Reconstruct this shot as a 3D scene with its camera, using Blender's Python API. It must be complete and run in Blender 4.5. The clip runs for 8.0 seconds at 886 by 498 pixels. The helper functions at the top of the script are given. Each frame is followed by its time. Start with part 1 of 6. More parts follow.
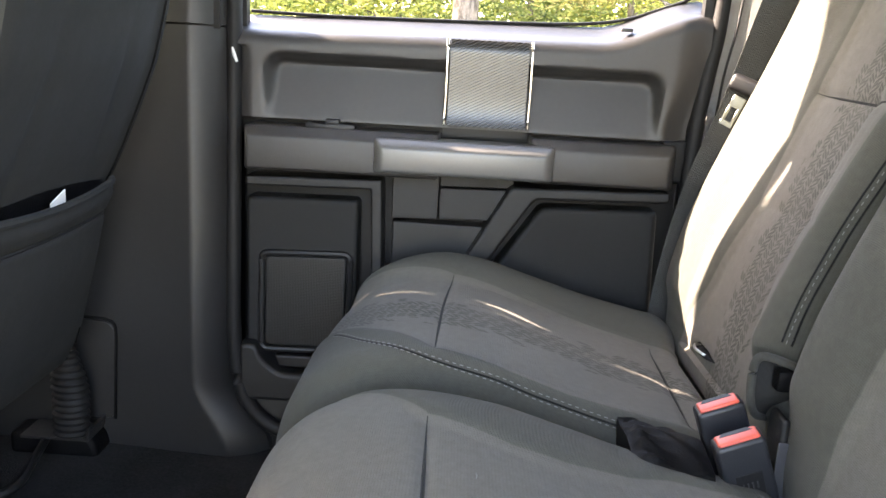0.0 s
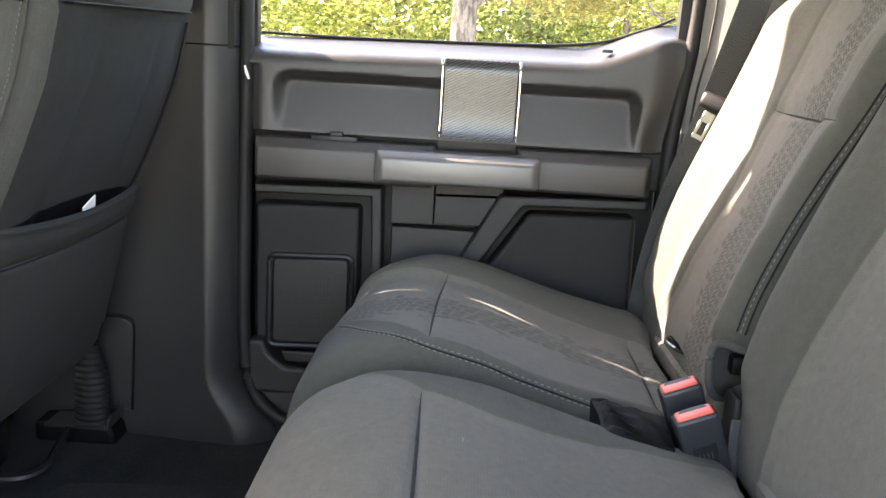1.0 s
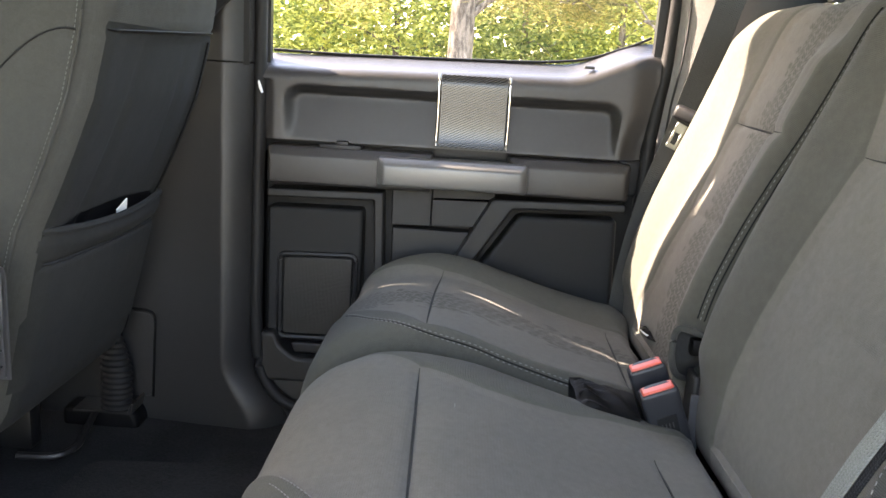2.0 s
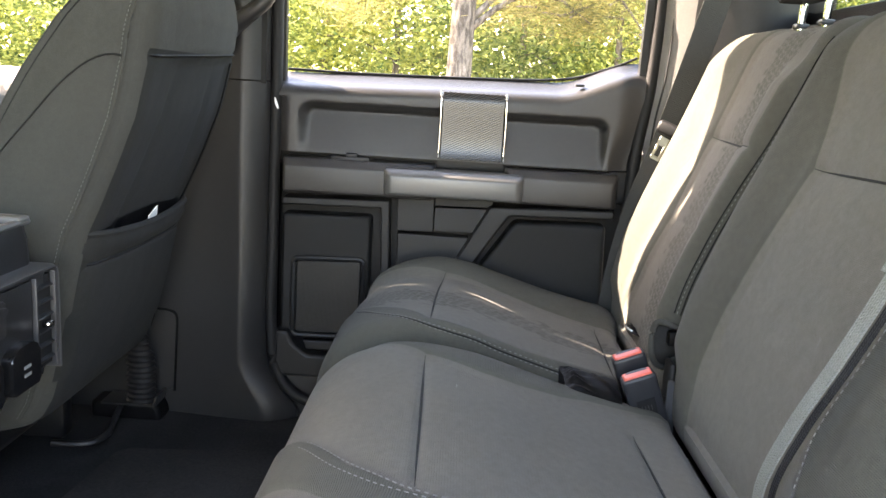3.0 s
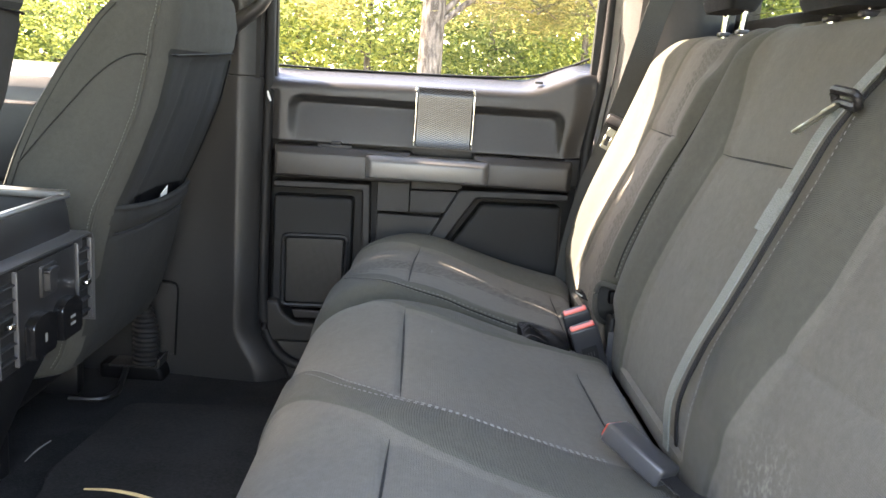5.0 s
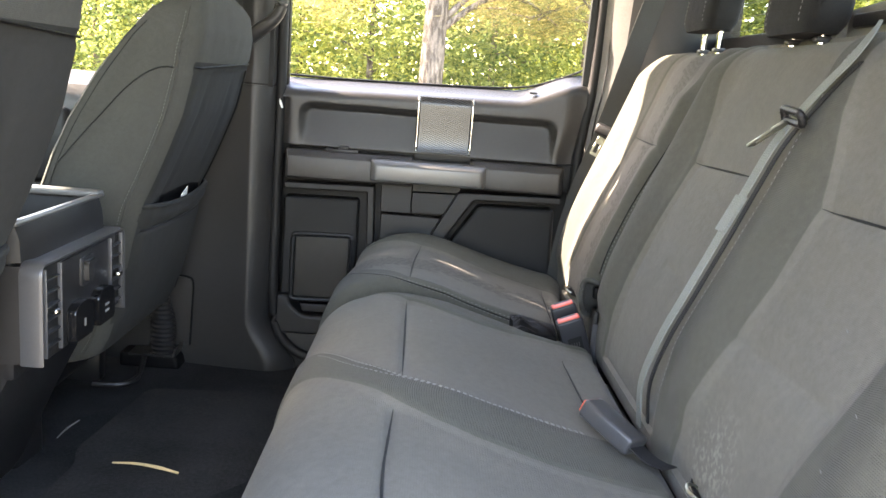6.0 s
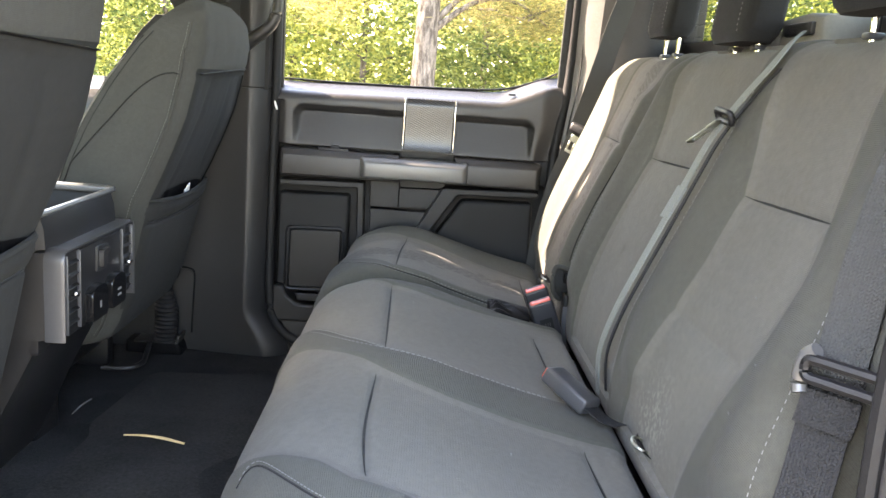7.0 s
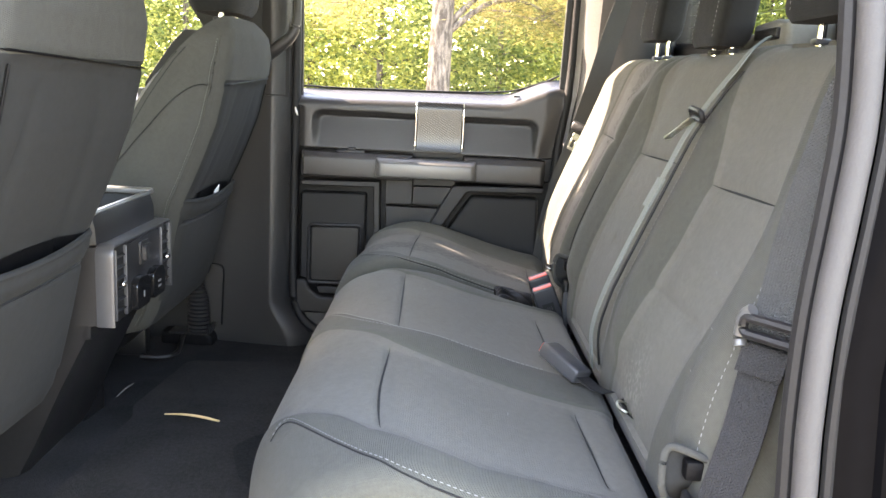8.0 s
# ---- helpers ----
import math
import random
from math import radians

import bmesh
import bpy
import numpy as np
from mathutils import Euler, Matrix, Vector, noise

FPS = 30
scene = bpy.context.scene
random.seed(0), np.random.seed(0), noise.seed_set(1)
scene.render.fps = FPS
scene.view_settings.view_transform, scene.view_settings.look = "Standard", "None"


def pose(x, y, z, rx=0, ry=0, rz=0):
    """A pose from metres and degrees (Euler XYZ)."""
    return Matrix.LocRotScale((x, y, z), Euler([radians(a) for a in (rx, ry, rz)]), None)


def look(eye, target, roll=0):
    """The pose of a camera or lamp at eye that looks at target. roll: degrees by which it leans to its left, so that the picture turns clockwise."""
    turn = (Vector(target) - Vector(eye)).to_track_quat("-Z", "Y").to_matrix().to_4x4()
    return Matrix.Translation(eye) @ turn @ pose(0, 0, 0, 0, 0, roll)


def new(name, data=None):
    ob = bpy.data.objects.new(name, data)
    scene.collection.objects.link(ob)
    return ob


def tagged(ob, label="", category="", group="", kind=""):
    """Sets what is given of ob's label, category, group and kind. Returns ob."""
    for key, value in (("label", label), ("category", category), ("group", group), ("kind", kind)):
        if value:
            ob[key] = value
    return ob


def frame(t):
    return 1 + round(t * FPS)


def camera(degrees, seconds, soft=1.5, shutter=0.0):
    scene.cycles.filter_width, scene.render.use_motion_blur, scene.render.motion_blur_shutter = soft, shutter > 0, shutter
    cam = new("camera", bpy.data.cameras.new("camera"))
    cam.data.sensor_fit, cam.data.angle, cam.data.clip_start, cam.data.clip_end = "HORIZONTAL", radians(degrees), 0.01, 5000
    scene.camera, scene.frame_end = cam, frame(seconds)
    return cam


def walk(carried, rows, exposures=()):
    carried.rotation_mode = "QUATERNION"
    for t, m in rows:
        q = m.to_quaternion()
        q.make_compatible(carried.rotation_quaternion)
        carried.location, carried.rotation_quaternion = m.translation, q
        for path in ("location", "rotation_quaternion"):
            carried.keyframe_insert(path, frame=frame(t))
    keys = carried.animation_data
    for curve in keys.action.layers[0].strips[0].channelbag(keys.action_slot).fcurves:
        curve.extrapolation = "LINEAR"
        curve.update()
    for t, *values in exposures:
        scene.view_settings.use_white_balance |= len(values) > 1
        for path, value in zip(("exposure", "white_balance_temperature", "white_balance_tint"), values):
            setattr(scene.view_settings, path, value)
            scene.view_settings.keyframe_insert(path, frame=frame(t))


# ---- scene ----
cam = camera(57.3, 8.0)
METRES, EYE, TILT, LEAN, TURN = 1.0, 1.3, -3.3, 0.0, 0.7
ROWS = [
    (0.0, 0.0, 0.0, 0.0, 0.59, -10.13, -3.3),
    (0.5, 0.0065, -0.0539, 0.0023, 0.62, -9.96, -3.48),
    (1.0, 0.0072, -0.109, 0.005, 0.51, -9.33, -3.48),
    (1.5, 0.0129, -0.1742, 0.0101, 0.46, -9.27, -3.52),
    (3.0, 0.0069, -0.3643, 0.0204, 0.36, -8.2, -3.55),
    (3.5, 0.0047, -0.4205, 0.0217, 0.34, -8.32, -3.51),
    (4.0, 0.0026, -0.4651, 0.0194, -0.23, -8.69, -3.34),
    (4.5, -0.0024, -0.5187, 0.0155, -1.47, -8.64, -3.4),
    (6.0, -0.0054, -0.7064, 0.0266, -1.66, -8.41, -4.47),
    (6.5, 0.005, -0.7721, 0.0317, -1.8, -8.42, -4.4),
    (7.0, 0.017, -0.8475, 0.0291, -2.02, -8.43, -4.2),
    (7.5, 0.0267, -0.9211, 0.0295, -1.9, -8.37, -3.66),
    (8.0, 0.0359, -0.9933, 0.0332, -0.75, -8.49, -3.04),
]
walk(cam, [(t, pose(0, 0, EYE, TILT, LEAN, TURN) @ pose(METRES * x, METRES * y, METRES * z, 90 + pitch, roll, yaw)) for t, x, y, z, yaw, pitch, roll in ROWS],
     exposures=[(0.0, 5.16, 8350, 21), (0.8, 5.12, 8350, 21), (1.5, 4.89, 8450, 21), (3.5, 4.88, 8450, 20), (6.0, 5.01, 8450, 20), (7.0, 5.02, 8450, 20), (8.0, 5.11, 8550, 21)])

# ---- daylight ----
SUN_TRAVEL = Vector((3.0, -1.0, -2.25)).normalized()
world = bpy.data.worlds.new("sky")
scene.world = world
world.use_nodes = True
sky_nodes = world.node_tree.nodes
sky = sky_nodes.new("ShaderNodeTexSky")
sky.sky_type, sky.sun_disc = "NISHITA", False
sky.sun_elevation = math.asin(-SUN_TRAVEL.z)
sky.sun_rotation = math.atan2(-SUN_TRAVEL.x, -SUN_TRAVEL.y)
sky_nodes["Background"].inputs["Strength"].default_value = 0.15
world.node_tree.links.new(sky.outputs["Color"], sky_nodes["Background"].inputs["Color"])
sun_data = bpy.data.lights.new("sun", "SUN")
sun_data.energy, sun_data.angle, sun_data.color = 2.9, radians(0.55), (1.0, 0.96, 0.93)
sun = new("sun", sun_data)
sun.matrix_world = look((0, 0, 20), Vector((0, 0, 20)) + SUN_TRAVEL)


# ---- materials ----
def material(name, color, rough=0.6, metal=0.0, var=0.15, scale=8.0, bump=0.0, bump_scale=400.0, wear=0.0, sheen=0.0, spec=0.5):
    """A surface: colour with stains at two scales, and fine relief."""
    m = bpy.data.materials.new(name)
    m.use_nodes = True
    t = m.node_tree
    n, l = t.nodes, t.links
    b = n["Principled BSDF"]
    b.inputs["Roughness"].default_value = rough
    b.inputs["Metallic"].default_value = metal
    b.inputs["Specular IOR Level"].default_value = spec
    b.inputs["Sheen Weight"].default_value = sheen
    b.inputs["Sheen Roughness"].default_value = 0.5
    co = n.new("ShaderNodeTexCoord")
    big = n.new("ShaderNodeTexNoise")
    big.inputs["Scale"].default_value, big.inputs["Detail"].default_value = scale, 6
    small = n.new("ShaderNodeTexNoise")
    small.inputs["Scale"].default_value, small.inputs["Detail"].default_value = scale * 22, 3
    for q in (big, small):
        l.new(co.outputs["Object"], q.inputs["Vector"])
    mix = n.new("ShaderNodeMath")
    mix.operation = "ADD"
    l.new(big.outputs["Fac"], mix.inputs[0])
    l.new(small.outputs["Fac"], mix.inputs[1])
    ramp = n.new("ShaderNodeMapRange")
    ramp.inputs["From Min"].default_value, ramp.inputs["From Max"].default_value = 0.6, 1.4
    ramp.inputs["To Min"].default_value, ramp.inputs["To Max"].default_value = 1 - var, 1 + var
    l.new(mix.outputs[0], ramp.inputs["Value"])
    tint = n.new("ShaderNodeVectorMath")
    tint.operation = "SCALE"
    tint.inputs[0].default_value = color
    l.new(ramp.outputs[0], tint.inputs["Scale"])
    l.new(tint.outputs[0], b.inputs["Base Color"])
    if wear:
        rr = n.new("ShaderNodeMapRange")
        rr.inputs["To Min"].default_value, rr.inputs["To Max"].default_value = rough - wear, rough + wear
        l.new(big.outputs["Fac"], rr.inputs["Value"])
        l.new(rr.outputs[0], b.inputs["Roughness"])
    if bump:
        fine = n.new("ShaderNodeTexNoise")
        fine.inputs["Scale"].default_value, fine.inputs["Detail"].default_value = bump_scale, 2
        l.new(co.outputs["Object"], fine.inputs["Vector"])
        bp = n.new("ShaderNodeBump")
        bp.inputs["Strength"].default_value, bp.inputs["Distance"].default_value = bump, 0.002
        l.new(fine.outputs["Fac"], bp.inputs["Height"])
        l.new(bp.outputs["Normal"], b.inputs["Normal"])
    return m


def chain(t, op, a, b=None, c=None):
    """A math node on sockets or numbers."""
    q = t.nodes.new("ShaderNodeMath")
    q.operation = op
    for i, v in enumerate((a, b, c)):
        if v is None:
            continue
        if isinstance(v, (int, float)):
            q.inputs[i].default_value = v
        else:
            t.links.new(v, q.inputs[i])
    return q.outputs[0]


def cloth(name, color, tread=(), rib=420.0, depth=0.45, var=0.12, dusty=(), edging=None, sheen=0.04, spec=0.12):
    """Woven seat cloth; tread: centres in y of bands with a printed tyre-tread pattern; edging: the colour round the insert."""
    m = material(name, color, 0.95, var=var, scale=5.0, sheen=sheen, spec=spec)
    t = m.node_tree
    b = t.nodes["Principled BSDF"]
    co = [q for q in t.nodes if q.type == "TEX_COORD"][0]
    sep = t.nodes.new("ShaderNodeSeparateXYZ")
    t.links.new(co.outputs["Object"], sep.inputs[0])
    x, y, z = sep.outputs
    run = chain(t, "ADD", x, z)
    a = chain(t, "SINE", chain(t, "MULTIPLY", chain(t, "ADD", run, y), rib * 6.2832 / 2))
    c = chain(t, "SINE", chain(t, "MULTIPLY", chain(t, "SUBTRACT", run, y), rib * 6.2832 / 2))
    weave = chain(t, "MULTIPLY", a, c)
    fuzz = t.nodes.new("ShaderNodeTexNoise")
    fuzz.inputs["Scale"].default_value, fuzz.inputs["Detail"].default_value = 700, 3
    t.links.new(co.outputs["Object"], fuzz.inputs["Vector"])
    height = chain(t, "ADD", chain(t, "MULTIPLY", weave, 0.16), fuzz.outputs["Fac"])
    slack = t.nodes.new("ShaderNodeTexNoise")
    slack.inputs["Scale"].default_value, slack.inputs["Detail"].default_value = 14, 2
    t.links.new(co.outputs["Object"], slack.inputs["Vector"])
    bp = t.nodes.new("ShaderNodeBump")
    bp.inputs["Strength"].default_value, bp.inputs["Distance"].default_value = depth, 0.0012
    t.links.new(height, bp.inputs["Height"])
    bp2 = t.nodes.new("ShaderNodeBump")
    bp2.inputs["Strength"].default_value, bp2.inputs["Distance"].default_value = 0.25, 0.012
    t.links.new(slack.outputs["Fac"], bp2.inputs["Height"])
    t.links.new(bp.outputs["Normal"], bp2.inputs["Normal"])
    t.links.new(bp2.outputs["Normal"], b.inputs["Normal"])
    tint = [q for q in t.nodes if q.type == "VECT_MATH"][0]
    value = chain(t, "MULTIPLY", [q for q in t.nodes if q.type == "MAP_RANGE"][0].outputs[0], chain(t, "MULTIPLY_ADD", weave, 0.05, 1.0))
    grit = t.nodes.new("ShaderNodeTexNoise")
    grit.inputs["Scale"].default_value, grit.inputs["Detail"].default_value = 520, 2
    t.links.new(co.outputs["Object"], grit.inputs["Vector"])
    value = chain(t, "MULTIPLY", value, chain(t, "MULTIPLY_ADD", grit.outputs["Fac"], 0.30, 0.85))
    for px, py, pz, radius in dusty:
        far = t.nodes.new("ShaderNodeVectorMath")
        far.operation = "DISTANCE"
        far.inputs[1].default_value = (px, py, pz)
        t.links.new(co.outputs["Object"], far.inputs[0])
        near = t.nodes.new("ShaderNodeMapRange")
        near.inputs["From Min"].default_value, near.inputs["From Max"].default_value = radius, radius * 0.2
        t.links.new(far.outputs["Value"], near.inputs["Value"])
        speck = t.nodes.new("ShaderNodeTexNoise")
        speck.inputs["Scale"].default_value, speck.inputs["Detail"].default_value = 130, 5
        t.links.new(co.outputs["Object"], speck.inputs["Vector"])
        flecks = t.nodes.new("ShaderNodeMapRange")
        flecks.inputs["From Min"].default_value, flecks.inputs["From Max"].default_value = 0.48, 0.66
        t.links.new(speck.outputs["Fac"], flecks.inputs["Value"])
        value = chain(t, "MULTIPLY", value, chain(t, "MULTIPLY_ADD", chain(t, "MULTIPLY", near.outputs[0], flecks.outputs[0]), 0.6, 1.0))
    for yc in tread:
        off = chain(t, "SUBTRACT", y, chain(t, "MULTIPLY_ADD", run, -0.06, yc + 0.045))
        col = chain(t, "FLOOR", chain(t, "MULTIPLY", off, 62.0))
        even = chain(t, "PINGPONG", col, 1.0)
        lean = chain(t, "MULTIPLY", chain(t, "MULTIPLY_ADD", even, 2.0, -1.0), off)
        step = chain(t, "MULTIPLY", chain(t, "GREATER_THAN", chain(t, "FRACT", chain(t, "MULTIPLY", off, 62.0)), 0.5), 0.006)
        walked = chain(t, "MULTIPLY", chain(t, "ADD", chain(t, "ADD", run, step), chain(t, "MULTIPLY", lean, 0.9)), 64.0)
        row = chain(t, "FLOOR", walked)
        jag = t.nodes.new("ShaderNodeTexWhiteNoise")
        jag.noise_dimensions = "2D"
        pair = t.nodes.new("ShaderNodeCombineXYZ")
        t.links.new(row, pair.inputs[0])
        t.links.new(col, pair.inputs[1])
        t.links.new(pair.outputs[0], jag.inputs["Vector"])
        edge = chain(t, "MULTIPLY_ADD", jag.outputs["Value"], 0.030, 0.026)
        inside = chain(t, "LESS_THAN", chain(t, "ABSOLUTE", off), edge)
        phase = chain(t, "FRACT", walked)
        bars = chain(t, "GREATER_THAN", phase, 0.30)
        sipe = chain(t, "MULTIPLY", chain(t, "GREATER_THAN", phase, 0.62), chain(t, "LESS_THAN", phase, 0.70))
        gaps = chain(t, "GREATER_THAN", chain(t, "FRACT", chain(t, "MULTIPLY", off, 62.0)), 0.13)
        mark = chain(t, "MULTIPLY", chain(t, "MULTIPLY", chain(t, "SUBTRACT", bars, sipe), gaps), inside)
        fade = chain(t, "MULTIPLY_ADD", slack.outputs["Fac"], 0.5, 0.16)
        value = chain(t, "MULTIPLY", value, chain(t, "SUBTRACT", 1.0, chain(t, "MULTIPLY", mark, fade)))
    t.links.new(value, tint.inputs["Scale"])
    if edging:
        # ribbed cloth outside the insert
        mark = t.nodes.new("ShaderNodeAttribute")
        mark.attribute_name = "insert"
        on = t.nodes.new("ShaderNodeMapRange")
        on.inputs["From Min"].default_value, on.inputs["From Max"].default_value = -0.0012, 0.0012
        t.links.new(mark.outputs["Fac"], on.inputs["Value"])
        shade = t.nodes.new("ShaderNodeMix")
        shade.data_type = "VECTOR"
        shade.inputs[4].default_value, shade.inputs[5].default_value = edging, color
        t.links.new(on.outputs[0], shade.inputs[0])
        t.links.new(shade.outputs[1], tint.inputs[0])
        rows = chain(t, "SINE", chain(t, "MULTIPLY", run, 6.2832 / 0.0026))
        knots = chain(t, "SINE", chain(t, "ADD", chain(t, "MULTIPLY", y, 6.2832 / 0.0022), chain(t, "MULTIPLY", chain(t, "FLOOR", chain(t, "MULTIPLY", run, 1 / 0.0026)), 3.1416)))
        rib_mesh = chain(t, "MULTIPLY", chain(t, "ADD", rows, chain(t, "MULTIPLY", knots, 0.6)), chain(t, "SUBTRACT", 1.0, on.outputs[0]))
        t.links.new(chain(t, "ADD", height, chain(t, "MULTIPLY", rib_mesh, 0.22)), bp.inputs["Height"])
        t.links.new(chain(t, "MULTIPLY", value, chain(t, "MULTIPLY_ADD", rib_mesh, 0.035, 1.0)), tint.inputs["Scale"])
    return m


def weave_material(name, color, contrast=0.035):
    """Belt webbing: columns of herringbone, laid along the belt."""
    m = material(name, color, 0.7, var=0.08, scale=12, spec=0.2)
    t = m.node_tree
    co = [q for q in t.nodes if q.type == "TEX_COORD"][0]
    sep = t.nodes.new("ShaderNodeSeparateXYZ")
    t.links.new(co.outputs["UV"], sep.inputs[0])
    u, v = sep.outputs[0], sep.outputs[1]
    a = chain(t, "SINE", chain(t, "MULTIPLY", chain(t, "ADD", v, chain(t, "MULTIPLY", chain(t, "PINGPONG", u, 0.0032), 0.8)), 6.2832 / 0.0036))
    k = chain(t, "SINE", chain(t, "MULTIPLY", u, 6.2832 / 0.0032))
    slub = t.nodes.new("ShaderNodeTexNoise")
    slub.inputs["Scale"].default_value, slub.inputs["Detail"].default_value = 420, 2
    t.links.new(co.outputs["UV"], slub.inputs["Vector"])
    relief = chain(t, "ADD", chain(t, "MULTIPLY", a, 0.55), chain(t, "ADD", chain(t, "MULTIPLY", k, 0.5), chain(t, "MULTIPLY_ADD", slub.outputs["Fac"], 4.0, -2.0)))
    tint = [q for q in t.nodes if q.type == "VECT_MATH"][0]
    rng = [q for q in t.nodes if q.type == "MAP_RANGE"][0].outputs[0]
    t.links.new(chain(t, "MULTIPLY", rng, chain(t, "MULTIPLY_ADD", relief, contrast, 1.0)), tint.inputs["Scale"])
    bp = t.nodes.new("ShaderNodeBump")
    bp.inputs["Strength"].default_value, bp.inputs["Distance"].default_value = 0.6, 0.0008
    t.links.new(relief, bp.inputs["Height"])
    t.links.new(bp.outputs["Normal"], t.nodes["Principled BSDF"].inputs["Normal"])
    return m


def carbon_material():
    m = material("carbon_print", (0.02, 0.02, 0.0205), 0.32, var=0.1)
    t = m.node_tree
    b = t.nodes["Principled BSDF"]
    co = [q for q in t.nodes if q.type == "TEX_COORD"][0]
    sep = t.nodes.new("ShaderNodeSeparateXYZ")
    t.links.new(co.outputs["Object"], sep.inputs[0])
    x, y, z = sep.outputs
    a = chain(t, "FRACT", chain(t, "MULTIPLY", chain(t, "SUBTRACT", z, chain(t, "MULTIPLY", x, 0.5)), 210.0))
    mark = chain(t, "GREATER_THAN", a, 0.5)
    tint = [q for q in t.nodes if q.type == "VECT_MATH"][0]
    rng = [q for q in t.nodes if q.type == "MAP_RANGE"][0].outputs[0]
    t.links.new(chain(t, "MULTIPLY", rng, chain(t, "MULTIPLY_ADD", mark, 0.8, 0.6)), tint.inputs["Scale"])
    t.links.new(chain(t, "MULTIPLY_ADD", mark, 0.12, 0.26), b.inputs["Roughness"])
    return m


def grille_material():
    """Sheet metal with rows of small round holes."""
    m = material("speaker_mesh", (0.019, 0.020, 0.021), 0.42, var=0.1, scale=12)
    t = m.node_tree
    co = [q for q in t.nodes if q.type == "TEX_COORD"][0]
    sep = t.nodes.new("ShaderNodeSeparateXYZ")
    t.links.new(co.outputs["Object"], sep.inputs[0])
    x, y, z = sep.outputs
    k = 6.2832 / 0.0042
    a = chain(t, "SINE", chain(t, "MULTIPLY", chain(t, "ADD", x, z), k / 1.3))
    c = chain(t, "SINE", chain(t, "MULTIPLY", chain(t, "SUBTRACT", x, z), k / 1.3))
    hole = chain(t, "GREATER_THAN", chain(t, "MULTIPLY", a, c), 0.12)
    tint = [q for q in t.nodes if q.type == "VECT_MATH"][0]
    rng = [q for q in t.nodes if q.type == "MAP_RANGE"][0].outputs[0]
    t.links.new(chain(t, "MULTIPLY", rng, chain(t, "MULTIPLY_ADD", hole, -0.96, 1.0)), tint.inputs["Scale"])
    t.links.new(chain(t, "MULTIPLY_ADD", hole, -0.44, 0.46), t.nodes["Principled BSDF"].inputs["Specular IOR Level"])
    return m


def bark_material():
    """Upright plates of pine bark with dark furrows."""
    m = material("bark", (0.150, 0.124, 0.104), 0.95, var=0.5, scale=6, spec=0.1)
    t = m.node_tree
    co = [q for q in t.nodes if q.type == "TEX_COORD"][0]
    stretch = t.nodes.new("ShaderNodeMapping")
    stretch.inputs["Scale"].default_value = (1.0, 1.0, 0.28)
    t.links.new(co.outputs["Object"], stretch.inputs["Vector"])
    plates = t.nodes.new("ShaderNodeTexNoise")
    plates.inputs["Scale"].default_value, plates.inputs["Detail"].default_value = 26, 5
    t.links.new(stretch.outputs[0], plates.inputs["Vector"])
    furrow = t.nodes.new("ShaderNodeMapRange")
    furrow.inputs["From Min"].default_value, furrow.inputs["From Max"].default_value = 0.40, 0.60
    furrow.inputs["To Min"].default_value, furrow.inputs["To Max"].default_value = 0.45, 1.12
    t.links.new(plates.outputs["Fac"], furrow.inputs["Value"])
    tint = [q for q in t.nodes if q.type == "VECT_MATH"][0]
    rng = [q for q in t.nodes if q.type == "MAP_RANGE"][0].outputs[0]
    t.links.new(chain(t, "MULTIPLY", rng, furrow.outputs[0]), tint.inputs["Scale"])
    bp = t.nodes.new("ShaderNodeBump")
    bp.inputs["Strength"].default_value, bp.inputs["Distance"].default_value = 1.0, 0.03
    t.links.new(plates.outputs["Fac"], bp.inputs["Height"])
    t.links.new(bp.outputs["Normal"], t.nodes["Principled BSDF"].inputs["Normal"])
    return m


def pane_material(name, tint=(1, 1, 1)):
    m = bpy.data.materials.new(name)
    m.use_nodes = True
    t = m.node_tree
    t.nodes.remove(t.nodes["Principled BSDF"])
    clear = t.nodes.new("ShaderNodeBsdfTransparent")
    clear.inputs["Color"].default_value = (*tint, 1)
    gloss = t.nodes.new("ShaderNodeBsdfGlossy")
    gloss.inputs["Roughness"].default_value = 0.02
    fres = t.nodes.new("ShaderNodeFresnel")
    fres.inputs["IOR"].default_value = 1.16
    mx = t.nodes.new("ShaderNodeMixShader")
    t.links.new(fres.outputs[0], mx.inputs[0])
    t.links.new(clear.outputs[0], mx.inputs[1])
    t.links.new(gloss.outputs[0], mx.inputs[2])
    t.links.new(mx.outputs[0], t.nodes["Material Output"].inputs["Surface"])
    return m


